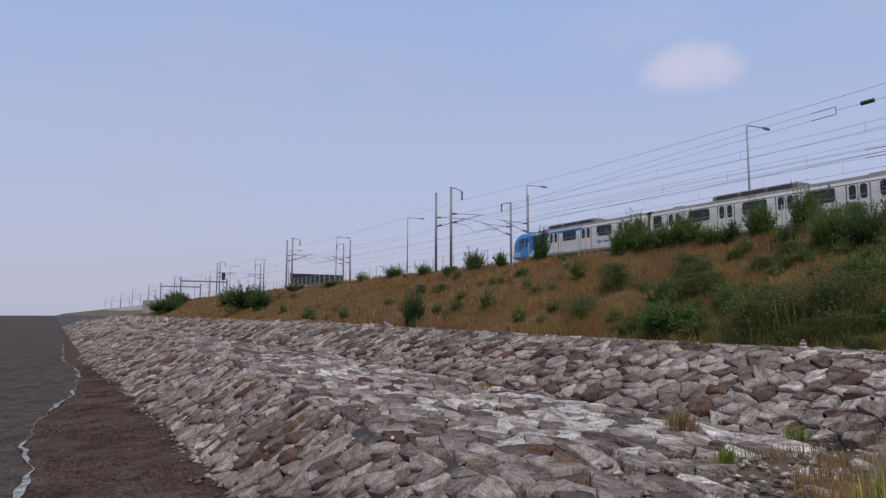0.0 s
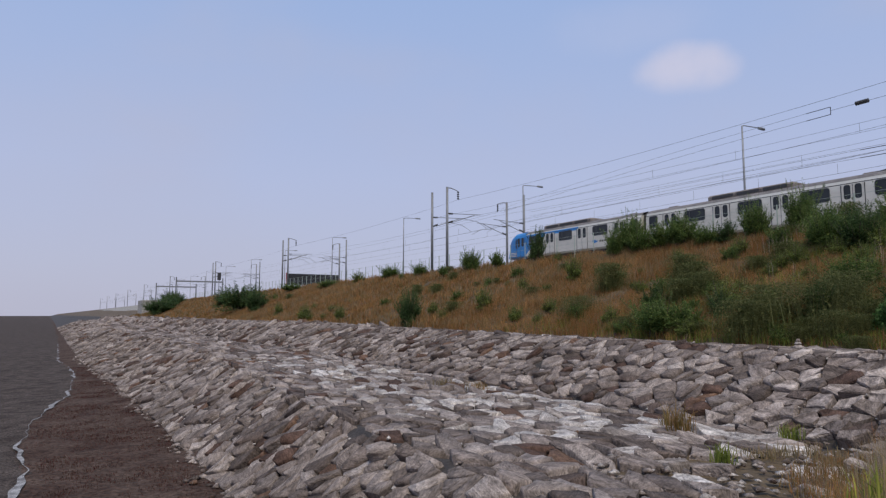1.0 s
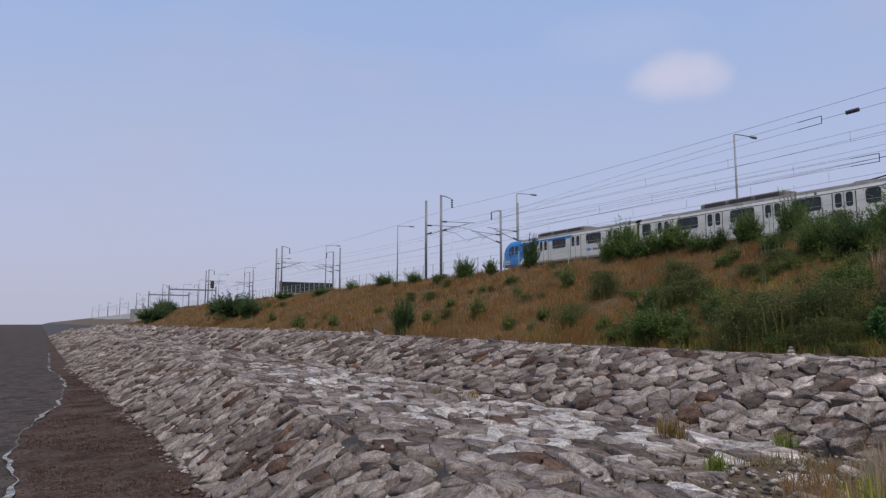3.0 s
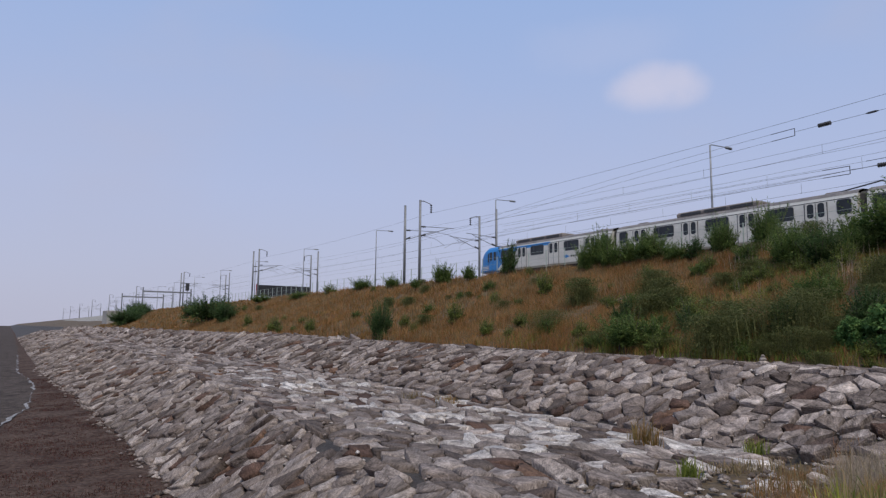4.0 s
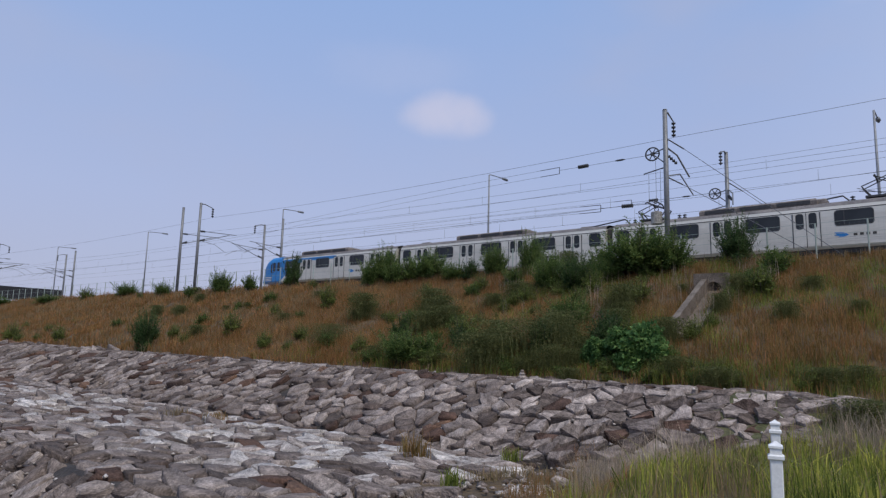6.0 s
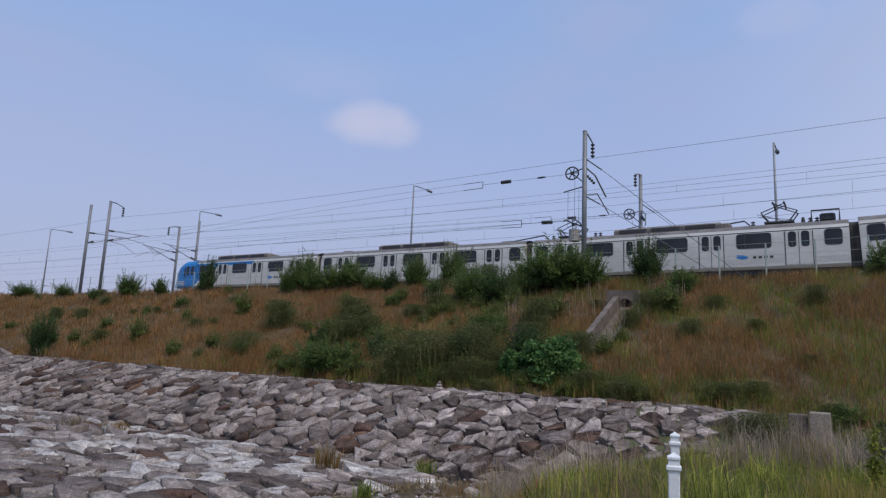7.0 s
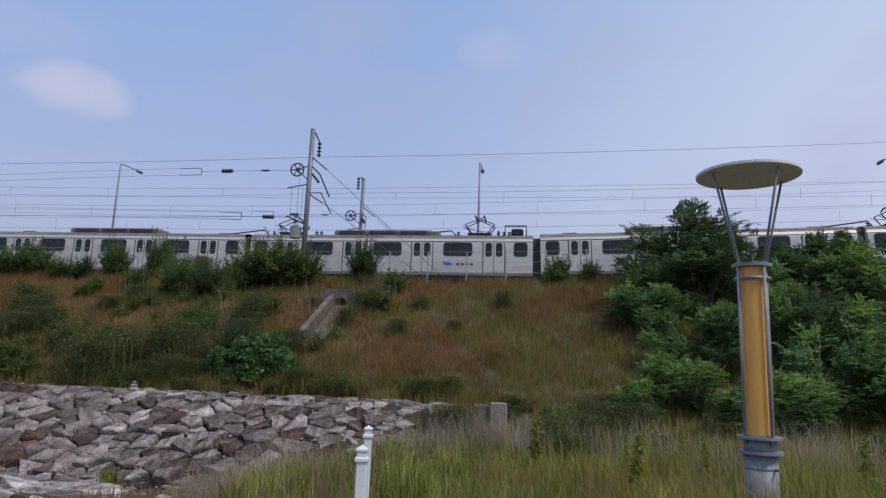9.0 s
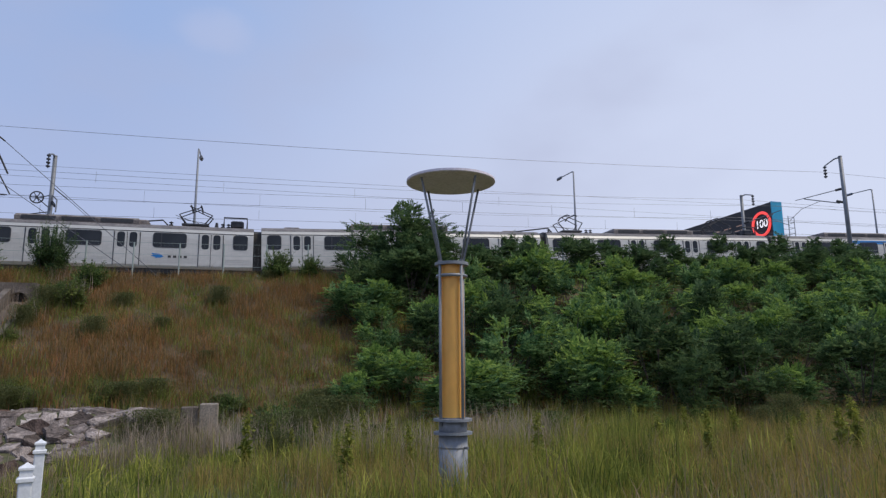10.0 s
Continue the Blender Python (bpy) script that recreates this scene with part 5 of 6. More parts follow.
def crown_points(n, R, H, clumps, rng, low=0.05):
    """Centres and outward feel of leaves gathered in uneven clumps."""
    a = rng.uniform(0, 2 * np.pi, clumps)
    r = R * np.sqrt(rng.uniform(0, 1, clumps)) * 0.8
    zt = H * (low + (0.95 - low) * rng.uniform(0.1, 1, clumps) * (1 - 0.45 * (r / R) ** 2))
    cc = np.stack([r * np.cos(a), r * np.sin(a), zt], 1)
    rad = R * rng.uniform(0.22, 0.42, clumps)
    k = rng.integers(0, clumps, n)
    q = rng.normal(0, 1, (n, 3))
    q /= np.linalg.norm(q, axis=1)[:, None]
    p = cc[k] + q * (rad[k] * rng.uniform(0.45, 1.05, n))[:, None] * np.array([1, 1, 0.75])
    p[:, 2] = np.maximum(p[:, 2], 0.03)
    return p, cc


def compound(c, d, size, rng, pairs=5):
    """Feathered leaves: a stalk with paired leaflets."""
    n = len(c)
    up = np.array([0, 0, 1.0])
    s = np.cross(d, up)
    s /= np.linalg.norm(s, axis=1)[:, None] + 1e-9
    nn = np.cross(s, d)
    vs, ts = [], []
    for i in range(pairs + 1):
        t = (i + 1) / (pairs + 1)
        base = c + d * (size * t)[:, None] - up * (size * 0.35 * t * t)[:, None]
        for sg in ((-1, 1) if i < pairs else (0,)):
            out = s * sg * 0.85 + d * (0.5 if sg else 1.0)
            ll = (size * 0.30)[:, None]
            p3 = base + out * ll + nn * ll * rng.uniform(-0.3, 0.15, n)[:, None]
            m = base + out * ll * 0.5
            w = np.cross(nn, out) * ll * 0.24
            vs.append(np.stack([base, m + w, p3, m - w], 1))
    m_ = len(vs)
    v = np.stack(vs, 1).reshape(-1, 3)
    k = np.arange(n * m_)[:, None] * 4
    t = np.concatenate([k + [0, 1, 2], k + [0, 2, 3]], 1).reshape(-1, 3)
    return v, t


def shoots(n, per, R, H, rng, size, groups, fan=0.55):
    """Fans of upright arching shoots set with narrow leaves: leaf mesh and the shoots' points."""
    g = rng.integers(0, groups, n)
    ga, gr = rng.uniform(0, 2 * np.pi, groups), R * 0.62 * np.sqrt(rng.uniform(0.02, 1, groups))
    gh = rng.uniform(0.55, 1.0, groups) * (1 - 0.3 * (gr / R) ** 2)
    gx, gy = gr * np.cos(ga), gr * np.sin(ga)
    foot = np.stack([gx[g] * 0.55 + rng.normal(0, 0.06 * R, n), gy[g] * 0.55 + rng.normal(0, 0.06 * R, n), np.zeros(n)], 1)
    a = rng.uniform(0, 2 * np.pi, n)
    out = rng.uniform(0, 1, n) ** 0.7 * fan * R
    hh = H * gh[g] * rng.uniform(0.6, 1.05, n) * (1 - 0.35 * (out / R) ** 2)
    tip = np.stack([gx[g] + out * np.cos(a), gy[g] + out * np.sin(a), hh], 1)
    mid = foot * 0.55 + tip * 0.45
    mid[:, 2] = tip[:, 2] * 0.58
    k = np.repeat(np.arange(n), per)
    t = rng.uniform(0.12, 1.0, n * per) ** 0.8
    t_ = t[:, None]
    c = foot[k] * (1 - t_) ** 2 + mid[k] * 2 * t_ * (1 - t_) + tip[k] * t_ ** 2
    along = (tip - foot)[k]
    along /= np.linalg.norm(along, axis=1)[:, None]
    d = rng.normal(0, 1, c.shape)
    d[:, 2] *= 0.5
    d /= np.linalg.norm(d, axis=1)[:, None]
    d = d + along * rng.uniform(0.3, 1.1, len(c))[:, None]
    d /= np.linalg.norm(d, axis=1)[:, None]
    s = np.cross(d, rng.normal(0, 1, c.shape) * 0.5 + np.array([0, 0, 1.0]))
    s /= np.linalg.norm(s, axis=1)[:, None] + 1e-9
    z = (size * rng.uniform(0.6, 1.3, len(c)) * (1.15 - 0.5 * t))[:, None]
    m = c + d * z * 1.3
    v = np.stack([c, m + s * z * 0.42, c + d * z * 2.8, m - s * z * 0.42], 1).reshape(-1, 3)
    q = np.arange(len(c))[:, None] * 4
    tris = np.concatenate([q + [0, 1, 2], q + [0, 2, 3]], 1).reshape(-1, 3)
    return (v, tris), foot, mid, tip


def canes(foot, mid, tip, r0):
    sh = Shape()
    for f, m, t in zip(foot, mid, tip):
        sh.tube([f - np.array([0, 0, 0.1]), f * 0.3 + m * 0.7, t], [r0, r0 * 0.7, r0 * 0.25], 4, False)
    return sh


def twigs(cc, rng, r0=0.03):
    """Stems from the foot to each clump."""
    sh = Shape()
    for c in cc:
        b = Vector((rng.normal(0, 0.06), rng.normal(0, 0.06), -0.1))
        c = Vector(c)
        m = b.lerp(c, 0.5) + Vector((rng.normal(0, 0.08), rng.normal(0, 0.08), 0.1))
        sh.tube([b, m, c], [r0, r0 * 0.7, r0 * 0.35], 5, False)
    return sh


def bush_proto(kind, R, H, seed):
    rng = np.random.default_rng(seed)
    name, category, group = {"locust": ("locust_shrub", "locust", "locust thicket"), "tall_locust": ("locust_shrub", "locust", "locust thicket"), "olive": ("weed", "weed", "embankment weeds"), "grey": ("weed", "weed", "embankment weeds")}.get(kind, ("shrub", "shrub", "embankment shrubs"))
    th = thing(name, SHRUBS[kind][1], category, None, group)
    if kind in ("locust", "tall_locust"):
        big = R > 2
        p, cc = crown_points(3000 if big else 640, R, H, 30 if big else 16, rng, 0.02 if big else 0.1)
        d = rng.normal(0, 1, p.shape) * 0.6 + (p - np.array([0, 0, H * 0.45])) / R
        d[:, 2] = d[:, 2] * 0.45 + 0.42
        d /= np.linalg.norm(d, axis=1)[:, None]
        size = rng.uniform(0.30, 0.58, len(p))
        if kind == "locust":
            # brighter leaves at the crown's top: young growth and sunlit look put into colour
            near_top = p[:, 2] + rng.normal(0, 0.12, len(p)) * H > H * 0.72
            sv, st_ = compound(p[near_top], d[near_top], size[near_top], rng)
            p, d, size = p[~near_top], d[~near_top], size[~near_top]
        v, t = compound(p, d, size, rng)
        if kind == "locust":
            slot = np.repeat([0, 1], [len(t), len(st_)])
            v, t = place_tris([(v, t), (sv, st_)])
    elif kind == "kudzu":
        p, cc = crown_points(4800, R, H, 26, rng, 0.0)
        v, t = leaves(p, rng.uniform(0.09, 0.17, len(p)), rng, 0.4, 1.2)
    elif kind == "grey":
        p, cc = crown_points(60, R, H * 0.6, 9, rng, 0.0)
        foot = np.stack([rng.normal(0, R * 0.45, 420), rng.normal(0, R * 0.45, 420), np.zeros(420)], 1)
        v1, t1 = blades(foot, rng.uniform(0.55, 1.1, 420) * H, rng.uniform(0.004, 0.008, 420), np.full(420, 0.5), rng)
        st = foot[rng.integers(0, 420, 4600)]
        hh = rng.uniform(0.03, 1.0, 4600) ** 0.8
        q = st + np.stack([rng.normal(0, 0.12, 4600), rng.normal(0, 0.12, 4600), hh * H], 1)
        v2, t2 = leaves(q, rng.uniform(0.014, 0.036, 4600), rng, 0.9, 3.6)
        v, t = place_tris([(v1, t1), (v2, t2)])
    else:
        big = R > 0.9
        n = (190 if big else 80) if kind != "olive" else 70
        top, foot, mid, tip = shoots(n, 58 if big else 46, R, H * 1.3, rng, 0.05 if kind != "olive" else 0.036, 10 if big else 6, 0.62)
        count = (2600 if big else 900) if kind != "olive" else 700
        p, cc = crown_points(count, R * 0.8, H * 0.62, 16 if big else 9, rng, 0.05)
        v, t = place_tris([top, leaves(p, rng.uniform(0.03, 0.066, count), rng, 0.8, 2.4)])
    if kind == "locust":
        ob = new("foliage", tri_mesh("foliage", v, t, [m_locust, m_locusttop], slot))
    else:
        ob = new("foliage", tri_mesh("foliage", v, t, [SHRUBS[kind][0]]))
    ob.parent = th
    if kind in ("shrub", "dark", "olive"):
        part("stem", canes(foot[:40], mid[:40], tip[:40], 0.012 + 0.006 * R), m_bark, th)
    elif kind != "grey":
        part("stem", twigs(cc[:9], rng, 0.02 + 0.008 * R), m_bark, th)
    return th


SHRUBS = {
    "shrub": (m_leaf, "bushy green shrub growing on the railway embankment"),
    "dark": (m_leafdark, "dense dark green shrub growing on the railway embankment"),
    "olive": (m_leafyel, "small olive green shrub among dry embankment grass"),
    "grey": (m_leafgrey, "grey-green weedy clump of tall stems on the embankment"),
    "kudzu": (m_kudzu, "low mound of broad dark green creeper leaves"),
    "locust": (m_locust, "feathery green locust shrub on the embankment slope"),
    "tall_locust": (m_locustdark, "tall dark green locust shrub along the embankment crest"),
}
PROTOS = {}
for i, (kind, R, H) in enumerate((("shrub", 0.7, 1.1), ("shrub", 1.3, 1.9), ("dark", 0.7, 1.3), ("dark", 1.4, 2.1), ("olive", 0.7, 1.2), ("grey", 0.7, 1.3), ("grey", 1.3, 1.6), ("kudzu", 1.4, 1.5))):
    PROTOS.setdefault(kind, []).append((bush_proto(kind, R, H, 100 + i), R, H))
TALL_LOCUSTS = [bush_proto("tall_locust", R, H, 220 + i) for i, (R, H) in enumerate(((1.4, 2.6), (1.2, 2.9), (1.6, 2.4)))]
DOME = bush_proto("tall_locust", 2.7, 3.5, 230)
LOCUSTS = [bush_proto("locust", R, H, 200 + i) for i, (R, H) in enumerate(((1.3, 1.9), (1.5, 2.2), (1.2, 2.4), (1.6, 2.0)))]

# x, y, half width, height
DARK_SHRUBS = [
    (26.5, 192.0, 3.2, 4.2), (29.5, 203.0, 3.2, 4.4), (32.5, 212.0, 3.0, 4.0), (36.3, 26.5, 0.9, 1.2), (36.6, 45.9, 0.9, 2.5), (22.6, 42.9, 1.2, 2.3),
    (32.6, 16.7, 1.4, 1.8), (26.0, 107.1, 3.7, 5.0), (25.9, 97.2, 1.7, 3.8), (28.5, 129.8, 2.2, 3.9), (24.8, 186.5, 3.9, 7.1), (32.8, 220.9, 3.7, 5.6),
    (36.6, 9.6, 1.4, 2.2),
]
SLOPE_SHRUBS = [
    (28.0, 118.0, 2.6, 3.2), (35.0, 92.0, 1.6, 1.6), (21.3, -1.2, 1.0, 0.9), (35.6, 12.6, 1.6, 2.2), (34.2, 15.8, 1.2, 1.5), (27.4, 14.5, 1.2, 1.5),
    (35.8, 55.0, 1.3, 2.1), (34.8, 58.6, 0.8, 1.1), (35.7, 35.4, 1.1, 2.1), (34.1, 19.1, 1.1, 2.1), (23.0, 20.5, 1.5, 1.5), (23.3, 19.1, 0.8, 1.1),
    (34.7, 107.8, 1.9, 1.9), (35.4, 14.3, 2.6, 2.6), (33.2, 18.5, 1.4, 1.9), (34.3, 7.4, 1.0, 1.3),
]
CREST_SHRUBS = [
    (36.0, 66.0, 1.2, 1.4), (36.0, 33.2, 1.3, 1.7), (36.2, 51.1, 0.9, 1.4), (36.6, 75.0, 1.6, 1.5), (36.6, 34.5, 1.5, 2.7), (36.6, 32.0, 1.0, 1.8),
    (36.6, 30.3, 0.9, 2.0), (36.1, 27.9, 1.1, 1.3), (36.7, 24.8, 1.1, 2.2), (36.6, 21.9, 1.1, 2.7), (36.6, 24.6, 0.7, 1.5), (36.6, 22.1, 0.7, 1.6),
    (36.6, -1.3, 0.9, 1.5), (36.6, 17.2, 1.0, 1.4), (36.6, 14.3, 1.2, 1.8), (36.5, -3.0, 0.8, 1.2), (36.6, 30.1, 1.8, 1.9),
]
OLIVE_CLUMPS = [
    (35.8, 83.0, 1.3, 1.4), (20.2, 0.1, 0.7, 0.7), (25.5, 19.0, 1.0, 1.3), (30.6, 12.6, 1.0, 1.2), (30.5, 34.2, 0.8, 1.7), (25.4, 37.5, 0.8, 1.5),
    (23.0, 67.4, 0.9, 1.5), (23.1, 57.7, 0.7, 1.3), (24.6, 81.8, 0.7, 1.4), (31.6, 7.2, 0.9, 1.2),
]
GREY_CLUMPS = [
    (20.6, 2.4, 0.8, 0.8), (22.0, -2.6, 1.2, 1.0), (26.5, 22.0, 0.9, 1.1), (28.5, 28.8, 0.9, 1.5), (29.3, 24.1, 0.9, 1.4), (24.9, 27.6, 1.2, 1.0),
    (24.3, 15.4, 1.9, 1.4), (22.7, 16.0, 0.9, 1.4), (24.8, 13.6, 1.4, 1.6),
]
KUDZU_CLUMPS = [
    (23.5, 9.6, 1.15, 1.45), (23.6, 11.2, 0.7, 0.95),
]
USED = set()
brng = random.Random(5)
PLANTING = (("dark", DARK_SHRUBS), ("shrub", SLOPE_SHRUBS), ("shrub", CREST_SHRUBS), ("olive", OLIVE_CLUMPS), ("grey", GREY_CLUMPS), ("kudzu", KUDZU_CLUMPS))
for x, y, r, h, kind in [(*spot, kind) for kind, spots in PLANTING for spot in spots]:
    if kind != "kudzu":
        h = min(h, 2.6 if y < 90 else 5.0)
    proto, R, H = min(PROTOS[kind], key=lambda q: abs(q[1] - r))
    m = Matrix.LocRotScale((x, y, float(ground_z(x, y)) - 0.06), Euler((0, 0, brng.uniform(0, 6.28))), (r / R * (1.04 if y < 90 else 1.35), r / R * (1.04 if y < 90 else 1.35), h / H * (1.12 if y < 90 else 0.8)))
    if proto.name in USED:
        copy_thing(proto, m).scale = m.to_scale()
    else:
        proto.matrix_basis = m
        USED.add(proto.name)
# weeds along the foot of the embankment, behind the stones
for k in range(64):
    y = -3 + 27 * brng.random() ** 1.15
    x = brng.uniform(22.3, 23.6)
    proto, R, H = PROTOS[brng.choice(("olive", "olive", "grey", "shrub"))][0]
    s = brng.uniform(0.35, 0.75)
    m = Matrix.LocRotScale((x, y, float(ground_z(x, y)) - 0.05), Euler((0, 0, brng.uniform(0, 6.28))), (s * 1.2, s * 1.2, s * brng.uniform(0.6, 1.0)))
    copy_thing(proto, m).scale = m.to_scale()
# small weeds scattered through the embankment grass
for k in range(120):
    y = brng.uniform(-3.5, 46) if k < 90 else brng.uniform(46, 110)
    x = brng.uniform(22.8, 36.6)
    kind = brng.choice(("olive", "grey", "olive", "shrub", "grey") if y > 9 else ("grey", "grey", "grey", "olive"))
    if (y > 20 and brng.random() < 0.35) or (y < 9 and brng.random() < 0.5):
        continue
    if 25.5 < x < 32.8 and abs(y - 9.3) < 1.3:
        continue
    proto, R, H = PROTOS[kind][0]
    s = brng.uniform(0.4, 0.95)
    m = Matrix.LocRotScale((x, y, float(ground_z(x, y)) - 0.05), Euler((0, 0, brng.uniform(0, 6.28))), (s, s, s * brng.uniform(0.7, 1.1)))
    copy_thing(proto, m).scale = m.to_scale()
# denser weeds on the greener stretch beside the chute
for k in range(78):
    y, x = brng.uniform(10.5, 27), brng.uniform(23.2, 36.4)
    if brng.random() < smooth_step(19, 28, y) or (x < 32.8 and y < 11.2):
        continue
    kind = brng.choice(("shrub", "olive", "grey", "grey", "dark") if x < 29 or x > 33.5 else ("olive", "grey", "olive"))
    proto, R, H = PROTOS[kind][0]
    s = brng.uniform(0.6, 1.25)
    m = Matrix.LocRotScale((x, y, float(ground_z(x, y)) - 0.05), Euler((0, 0, brng.uniform(0, 6.28))), (s, s, s * brng.uniform(0.7, 1.05)))
    copy_thing(proto, m).scale = m.to_scale()
for x, y, kind, s in ((30.6, 8.35, "olive", 0.7), (31.4, 8.2, "grey", 0.8), (29.2, 8.3, "grey", 0.7), (26.2, 8.6, "olive", 0.8), (25.6, 9.3, "grey", 0.9), (32.6, 8.0, "shrub", 0.9), (27.6, 8.3, "olive", 0.6)):
    proto, R, H = PROTOS[kind][0]
    m = Matrix.LocRotScale((x, y, float(ground_z(x, y)) - 0.05), Euler((0, 0, brng.uniform(0, 6.28))), (s, s, s))
    copy_thing(proto, m).scale = m.to_scale()
# weeds where the fill meets the thicket
for k in range(76):
    y = brng.uniform(-30, 1.5)
    x = brng.uniform(15.5, 21.5) - 0.15 * max(0, -y - 12)
    if 0.0 < y < 2.0:
        y -= 2.6
    kind = brng.choice(("olive", "shrub", "olive", "grey"))
    proto, R, H = PROTOS[kind][0]
    s = brng.uniform(0.35, 0.7)
    m = Matrix.LocRotScale((x, y, float(ground_z(x, y)) - 0.05), Euler((0, 0, brng.uniform(0, 6.28))), (s, s, s * brng.uniform(1.0, 1.5)))
    copy_thing(proto, m).scale = m.to_scale()
# thicket of locust shrubs past the grass slope
spots = []
for i in range(21):
    for j in range(8):
        x = 21.8 + j * 2.1 + brng.uniform(-0.7, 0.7)
        y = -5.5 - i * 2.35 + brng.uniform(-0.9, 0.9) - 0.9 * (j < 2) - 1.2 * (j > 5)
        if brng.random() < 0.1 or (y > -5.5 and brng.random() < 0.4):
            continue
        s = brng.uniform(0.75, 1.2)
        if j >= 7 and y > -8:
            s *= 0.8
        spots.append((x, y, s, min(s * brng.uniform(0.95, 1.6), 1.45 if j < 6 else 1.0)))
# young growth at the thicket's near edge, and the row along the crest
spots += [(22.9, -3.6, 0.55, 0.7), (24.4, -4.3, 0.7, 0.85), (26.4, -4.9, 0.65, 0.85), (28.4, -5.3, 0.7, 0.85), (30.4, -5.7, 0.7, 0.9), (23.6, -5.4, 0.8, 0.9)]
spots += [(36.2 + brng.uniform(-0.3, 0.3), -9.6 - 2.0 * k + brng.uniform(-0.6, 0.6), brng.uniform(0.8, 1.05), brng.uniform(0.62, 0.92)) for k in range(18)]
spots += [(31.5, -7.6, 1.3, 1.4), (33.0, -6.2, 0.8, 1.1), (34.6, -7.6, 1.15, 1.3)]
for k, (x, y, s, sz) in enumerate(spots):
    deep = (x > 34.0 and y < -8) or (x > 30.5 and y > -10) or brng.random() < 0.12
    proto = DOME if k == len(spots) - 1 else (TALL_LOCUSTS[k % 3] if deep else LOCUSTS[k % 4])
    m = Matrix.LocRotScale((x, y, float(ground_z(x, y)) - 0.1), Euler((0, 0, brng.uniform(0, 6.28))), (s, s, sz))
    if proto.name in USED:
        copy_thing(proto, m).scale = m.to_scale()
    else:
        proto.matrix_basis = m
        USED.add(proto.name)

# ---- grasses ----
grng = np.random.default_rng(21)


def field(n, x0, x1, y0, y1, keep):
    x, y = grng.uniform(x0, x1, n), grng.uniform(y0, y1, n)
    ok = keep(x, y)
    return x[ok], y[ok]


def sward(name, x, y, per, height, width, lean, spread, material, label):
    n = len(x)
    bx = np.repeat(x, per) + grng.normal(0, spread, n * per)
    by = np.repeat(y, per) + grng.normal(0, spread, n * per)
    height = height if np.isscalar(height) else np.repeat(height, per)
    hh = np.repeat(grng.uniform(0.7, 1.25, n), per) * height * grng.uniform(0.55, 1.15, n * per)
    z = ground_z(bx, by) - 0.03
    v, t = blades(np.stack([bx, by, z], 1), hh, width * grng.uniform(0.6, 1.3, n * per), np.full(n * per, lean), grng)
    ob = new(name, tri_mesh(name, v, t, [material]))
    return tagged(ob, label, "grass", kind="stuff")


def dryness(x, y):
    return smooth_step(13, 31, y + 5 * wavy(x, y, 0.25, 1) + 0.5 * (x - 29)) * (0.78 + 0.25 * wavy(x, y, 0.5, 6))


def on_slope(x, y):
    return (x < 37.3) & ((y > -9) | (grng.uniform(0, 1, len(x)) < 0.3)) & ~((x > 25.9) & (x < 32.4) & (np.abs(y - 9.5) < 0.5))


for (y0, y1, dens, wd) in ((-12, 40, 36, 0.0085), (-50, -12, 5, 0.014), (40, 110, 13, 0.017), (110, 240, 3.0, 0.045)):
    n = int(15.2 * (y1 - y0) * dens)
    x, y = field(n, 22.2, 37.4, y0, y1, on_slope)
    d, u = dryness(x, y), grng.uniform(0, 1, len(x))
    low = x < 24.0
    dry = (u < d * 0.92) | ((u > 0.62) & (d < 0.6))
    straw = ~dry & (u > 0.52)
    green = ~dry & ~straw & (((wavy(x, y, 0.9, 3) > 0.15) | (wavy(x, y, 0.35, 12) > 0.35)) | low) & (u < 0.55)
    olive = ~dry & ~straw & ~green
    patch = 1 + 0.3 * wavy(x, y, 1.6, 17) + 0.28 * wavy(x, y, 0.6, 18)
    sward("dry_grass", x[dry], y[dry], 8, 0.54 * patch[dry], wd, 0.85, 0.14, m_dry, "rust brown dry grass over the embankment")
    sward("straw_grass", x[straw], y[straw], 6, 0.68 * patch[straw], wd * 0.8, 0.7, 0.14, m_straw, "pale straw stalks over the embankment")
    sward("green_grass", x[green], y[green], 8, 0.55 * patch[green], wd, 0.95, 0.15, m_green, "green grass over the embankment foot")
    sward("olive_grass", x[olive], y[olive], 8, 0.5 * patch[olive], wd, 0.9, 0.15, m_olive, "olive brown weeds over the embankment")

# undergrowth in the gaps of the thicket
x, y = field(2600, 21.0, 37.0, -46, -5.5, lambda x, y: wavy(x, y, 0.7, 13) > -0.5)
u = wavy(x, y, 0.5, 14) > 0.3
sward("undergrowth", x[~u], y[~u], 12, 0.6, 0.016, 0.7, 0.18, m_green, "green undergrowth between the locust shrubs")
sward("dead_stalks", x[u], y[u], 8, 1.5, 0.010, 0.3, 0.18, m_straw, "tall dead stalks between the locust shrubs")

# tall grass of the filled ground in front


def on_fill(x, y):
    edge = 4.6 - 2.4 * smooth_step(14.5, 18.5, x) + 0.9 * wavy(x, y, 0.7, 2)
    return (y < edge + 1.2) & (y < 0.56 * x + 0.2 * wavy(x, y, 1.1, 5)) & (np.hypot(x, y) > 5.2) & (np.hypot(x - 8.5, y + 2.45) > 0.3)


def tall(x, y):
    return 1.12 - 0.42 * smooth_step(-4, 1, y) + 0.42 * wavy(x, y, 0.8, 7) + 0.3 * wavy(x, y, 2.1, 3)


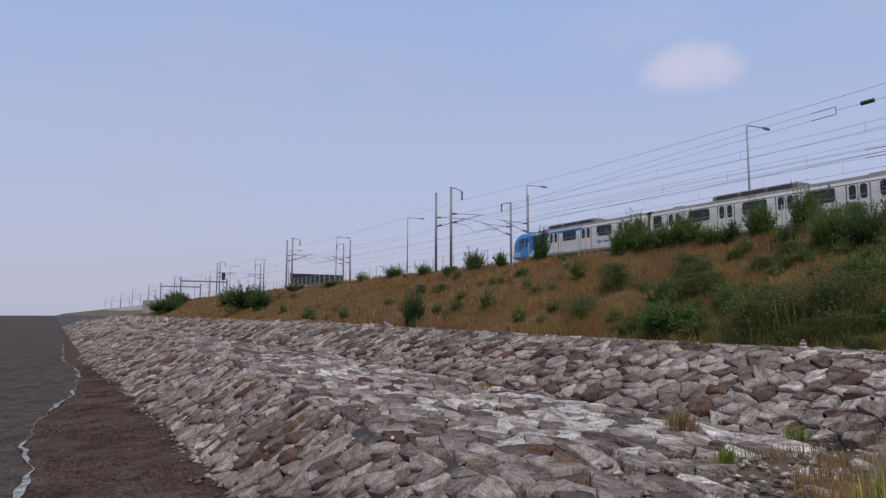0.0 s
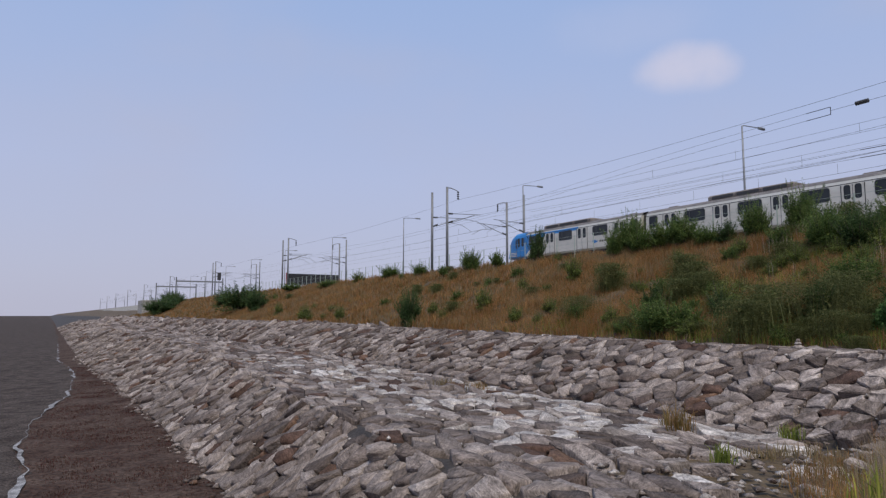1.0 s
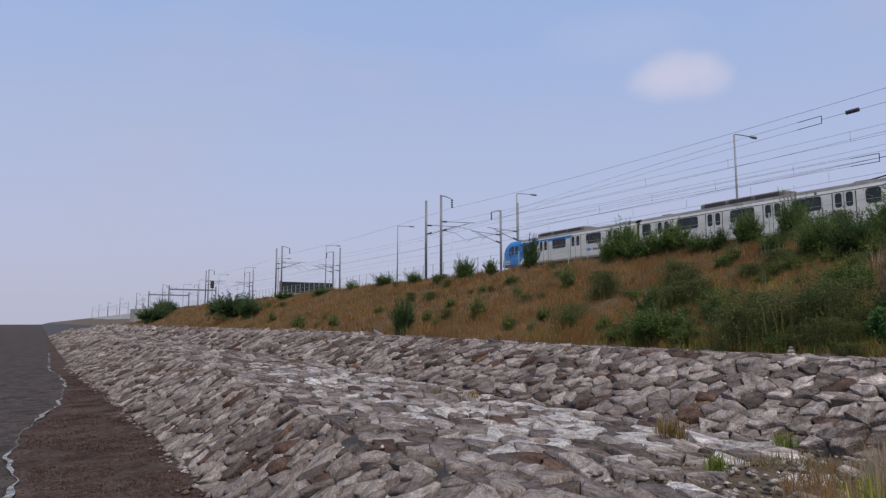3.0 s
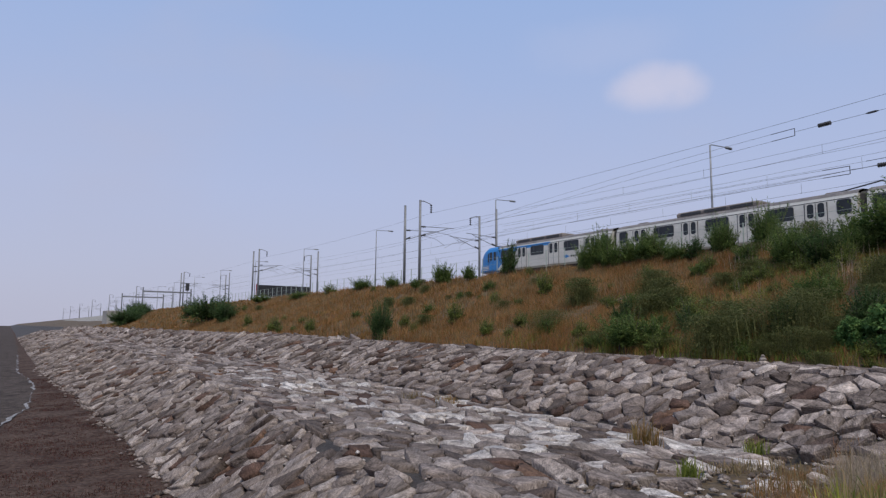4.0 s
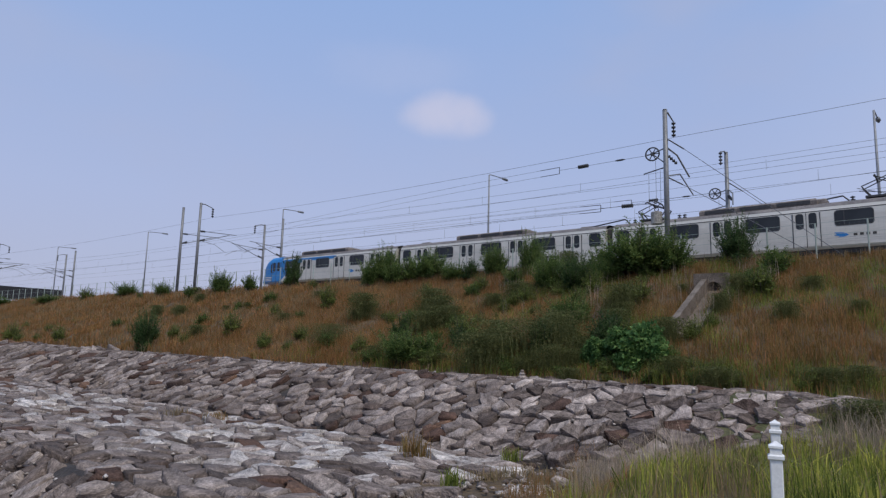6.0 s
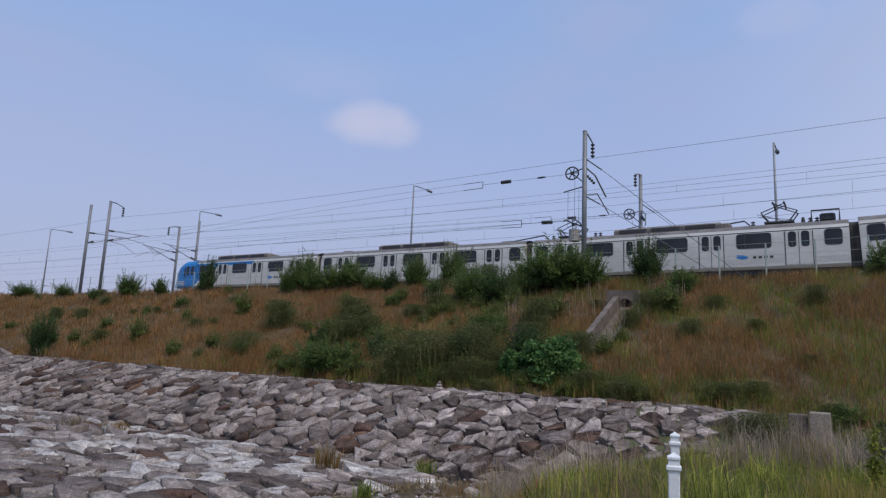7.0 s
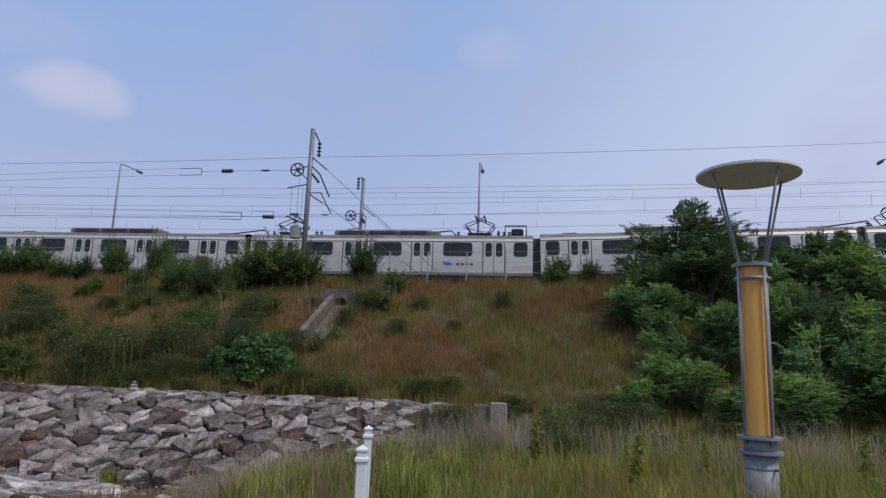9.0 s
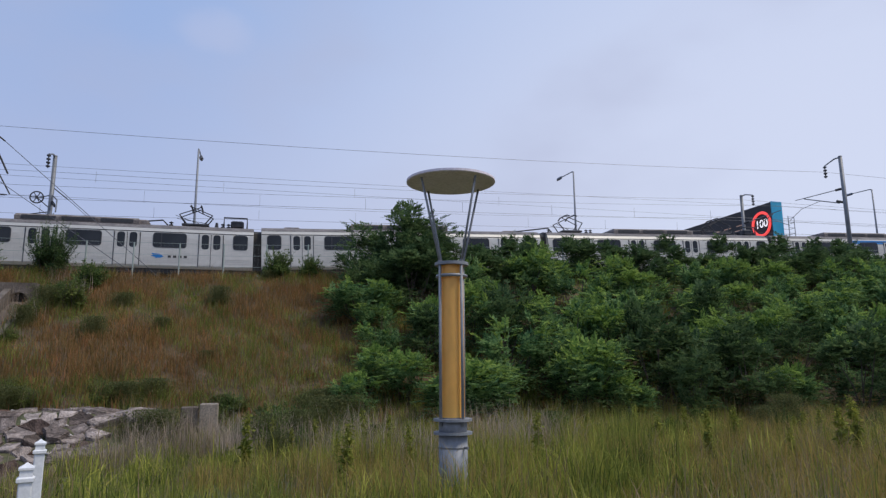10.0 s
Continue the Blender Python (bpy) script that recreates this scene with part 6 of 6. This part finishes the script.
x, y = field(9500, 5.0, 22.3, -34, 9, on_fill)
u = grng.uniform(0, 1, len(x))
edge = 4.6 - 2.4 * smooth_step(14.5, 18.5, x)
pale = (u < 0.15 + 0.35 * (wavy(x, y, 0.55, 9) > 0.45)) | ((y > edge - 2.6) & (u < 0.6))
brown = ~pale & (wavy(x, y, 0.45, 5) > 0.15 + 0.03 * np.clip(y + 8, -10, 10)) & (u < 0.75)
brown |= ~pale & (u < 0.85 * smooth_step(0.5, 0.85, -y / x + 0.15 * wavy(x, y, 0.9, 6)))
lush = ~pale & ~brown
sward("tall_grass", x[lush], y[lush], 24, tall(x, y)[lush] * 0.66, 0.0065, 0.6, 0.14, m_lush, "lush green tall grass on the filled ground")
sward("seeding_grass", x[brown], y[brown], 18, tall(x, y)[brown] * 0.7, 0.0045, 0.6, 0.13, m_seed, "brownish seeding grass on the filled ground")
sward("pale_reeds", x[pale], y[pale], 10, tall(x, y)[pale] * 0.75, 0.006, 0.55, 0.13, m_straw, "pale dry grass stalks at the edge of the fill")

# dry grass and weeds on the bare soil beside the berm
x, y = field(1500, 10.5, 18.2, 5.0, 10.2, lambda x, y: (y < 9.6 - 0.3 * (x - 11) + 1.6 * smooth_step(14, 17, x)) & (y < 0.64 * x) & (wavy(x, y, 0.9, 4) > -0.25))
u = grng.uniform(0, 1, len(x)) < 0.6
sward("rusty_verge_grass", x[u], y[u], 9, 0.4, 0.006, 0.8, 0.14, m_dry, "short rusty dry grass on bare soil beside the stones")
sward("dry_verge_grass", x[~u], y[~u], 9, 0.42, 0.006, 0.8, 0.14, m_straw, "short dry grass on bare soil beside the stones")
x, y = field(300, 12.5, 17.6, 4.6, 7.8, lambda x, y: (y < 0.52 * x) & (wavy(x, y, 0.8, 15) > -0.3))
sward("pale_reeds", x, y, 10, 0.95, 0.006, 0.5, 0.14, m_plume, "pale dry reed stalks at the edge of the fill")
# trodden grass where the camera's bearer stands
x, y = field(2600, -5.0, 7.0, -8.0, 5.0, lambda x, y: (np.hypot(x - 0.1, y) > 0.5) & (np.hypot(x, y) < 5.6))
sward("short_grass", x, y, 8, 0.14, 0.004, 0.9, 0.1, m_lush, "short trodden grass on the filled ground")

# tall pale stalks under the crest shrubs and feathery plumes at the edge of the fill
x, y = field(420, 29.0, 36.3, 7.0, 22.0, lambda x, y: wavy(x, y, 0.6, 8) > 0.0)
sward("dead_stalks", x, y, 4, 1.15, 0.009, 0.25, 0.15, m_plume, "pale dead stalks standing under the shrubs")
x, y = field(1300, 13.0, 20.5, -7.0, 2.5, lambda x, y: wavy(x, y, 0.7, 2) > 0.0)
sward("plume_grass", x, y, 7, 1.15, 0.0065, 0.7, 0.16, m_plume, "pale feathery plume grass at the edge of the fill")
x, y = field(420, 7.5, 16.5, -24, 4.6, lambda x, y: (wavy(x, y, 0.9, 11) > 0.2) & on_fill(x, y))
sward("reed_clumps", x, y, 16, 0.75 + 0 * x, 0.011, 0.9, 0.12, m_lush, "arching broad green reed leaves in clumps")
x, y = field(260, 9.5, 16.0, -12, -1.5, lambda x, y: (wavy(x, y, 1.1, 21) > 0.35) & on_fill(x, y))
sward("grass_clumps", x, y, 34, 1.0 + 0 * x, 0.006, 0.35, 0.1, m_lush, "upright lime green grass clumps on the filled ground")
# upright leafy weeds that stand over the front grass
wrng = np.random.default_rng(44)
hh = wrng.uniform(0.1, 1.0, 260) ** 0.8
q = np.stack([wrng.normal(0, 0.03, 260), wrng.normal(0, 0.03, 260), hh * 1.35], 1)
v, t = leaves(q, wrng.uniform(0.05, 0.1, 260) * (1.15 - 0.75 * hh), wrng, 0.6, 2.6)
leafy = thing("leafy_weed", "upright leafy yellow-green weed standing in the front grass", "weed", None, "front weeds")
fol = new("leaves", tri_mesh("leaves", v, t, [m_lush]))
fol.parent = leafy
part("stem", Shape().tube([(0, 0, -0.05), (0.01, 0, 0.7), (0, 0.01, 1.38)], [0.012, 0.009, 0.003], 5, False), m_green, leafy)
for k in range(36):
    y = wrng.uniform(-14, 0.5)
    x = wrng.uniform(11.0, 17.0) - 0.2 * max(0, -y - 7)
    s = wrng.uniform(0.55, 0.9)
    m = Matrix.LocRotScale((x, y, float(ground_z(x, y)) - 0.02), Euler((wrng.normal(0, 0.08), wrng.normal(0, 0.08), wrng.uniform(0, 6.28))), (s, s, s * wrng.uniform(0.85, 1.1)))
    if k:
        copy_thing(leafy, m).scale = m.to_scale()
    else:
        leafy.matrix_basis = m
# seepweed on the drier mud
x, y = field(11000, -1.5, 5.3, 17, 85, lambda x, y: (x > shore_x(y) + 0.25 + 0.4 * wavy(x, y, 1.3, 2)) & (wavy(x, y, 0.5, 3) > -0.55))
sward("seepweed", x, y, 4, 0.11, 0.012, 1.2, 0.12, m_seep, "low red-brown seepweed on the drier mud")

# tufts that grow between the stones


def tuft(x, y, r, h, material):
    n = 90
    foot = np.stack([x + grng.normal(0, r, n), y + grng.normal(0, r, n), np.full(n, float(ground_z(x, y)))], 1)
    v, t = blades(foot, h * grng.uniform(0.5, 1.1, n), np.full(n, 0.012), np.full(n, 0.7), grng)
    ob = new("grass_tuft", tri_mesh("grass_tuft", v, t, [material]))
    return tagged(ob, "small grass tuft growing between the berm stones", "grass tuft", kind="stuff")


for x, y, r, h, mt in ((13.3, 10.2, 0.12, 0.5, m_green), (16.9, 10.8, 0.14, 0.55, m_green), (15.5, 13.2, 0.16, 0.95, m_olive), (15.9, 13.9, 0.12, 0.5, m_straw), (15.5, 26.1, 0.3, 0.5, m_straw), (16.2, 24.4, 0.25, 0.45, m_olive), (14.6, 10.0, 0.25, 0.3, m_straw), (15.4, 9.6, 0.3, 0.4, m_straw)):
    tuft(x, y, r, h, mt)
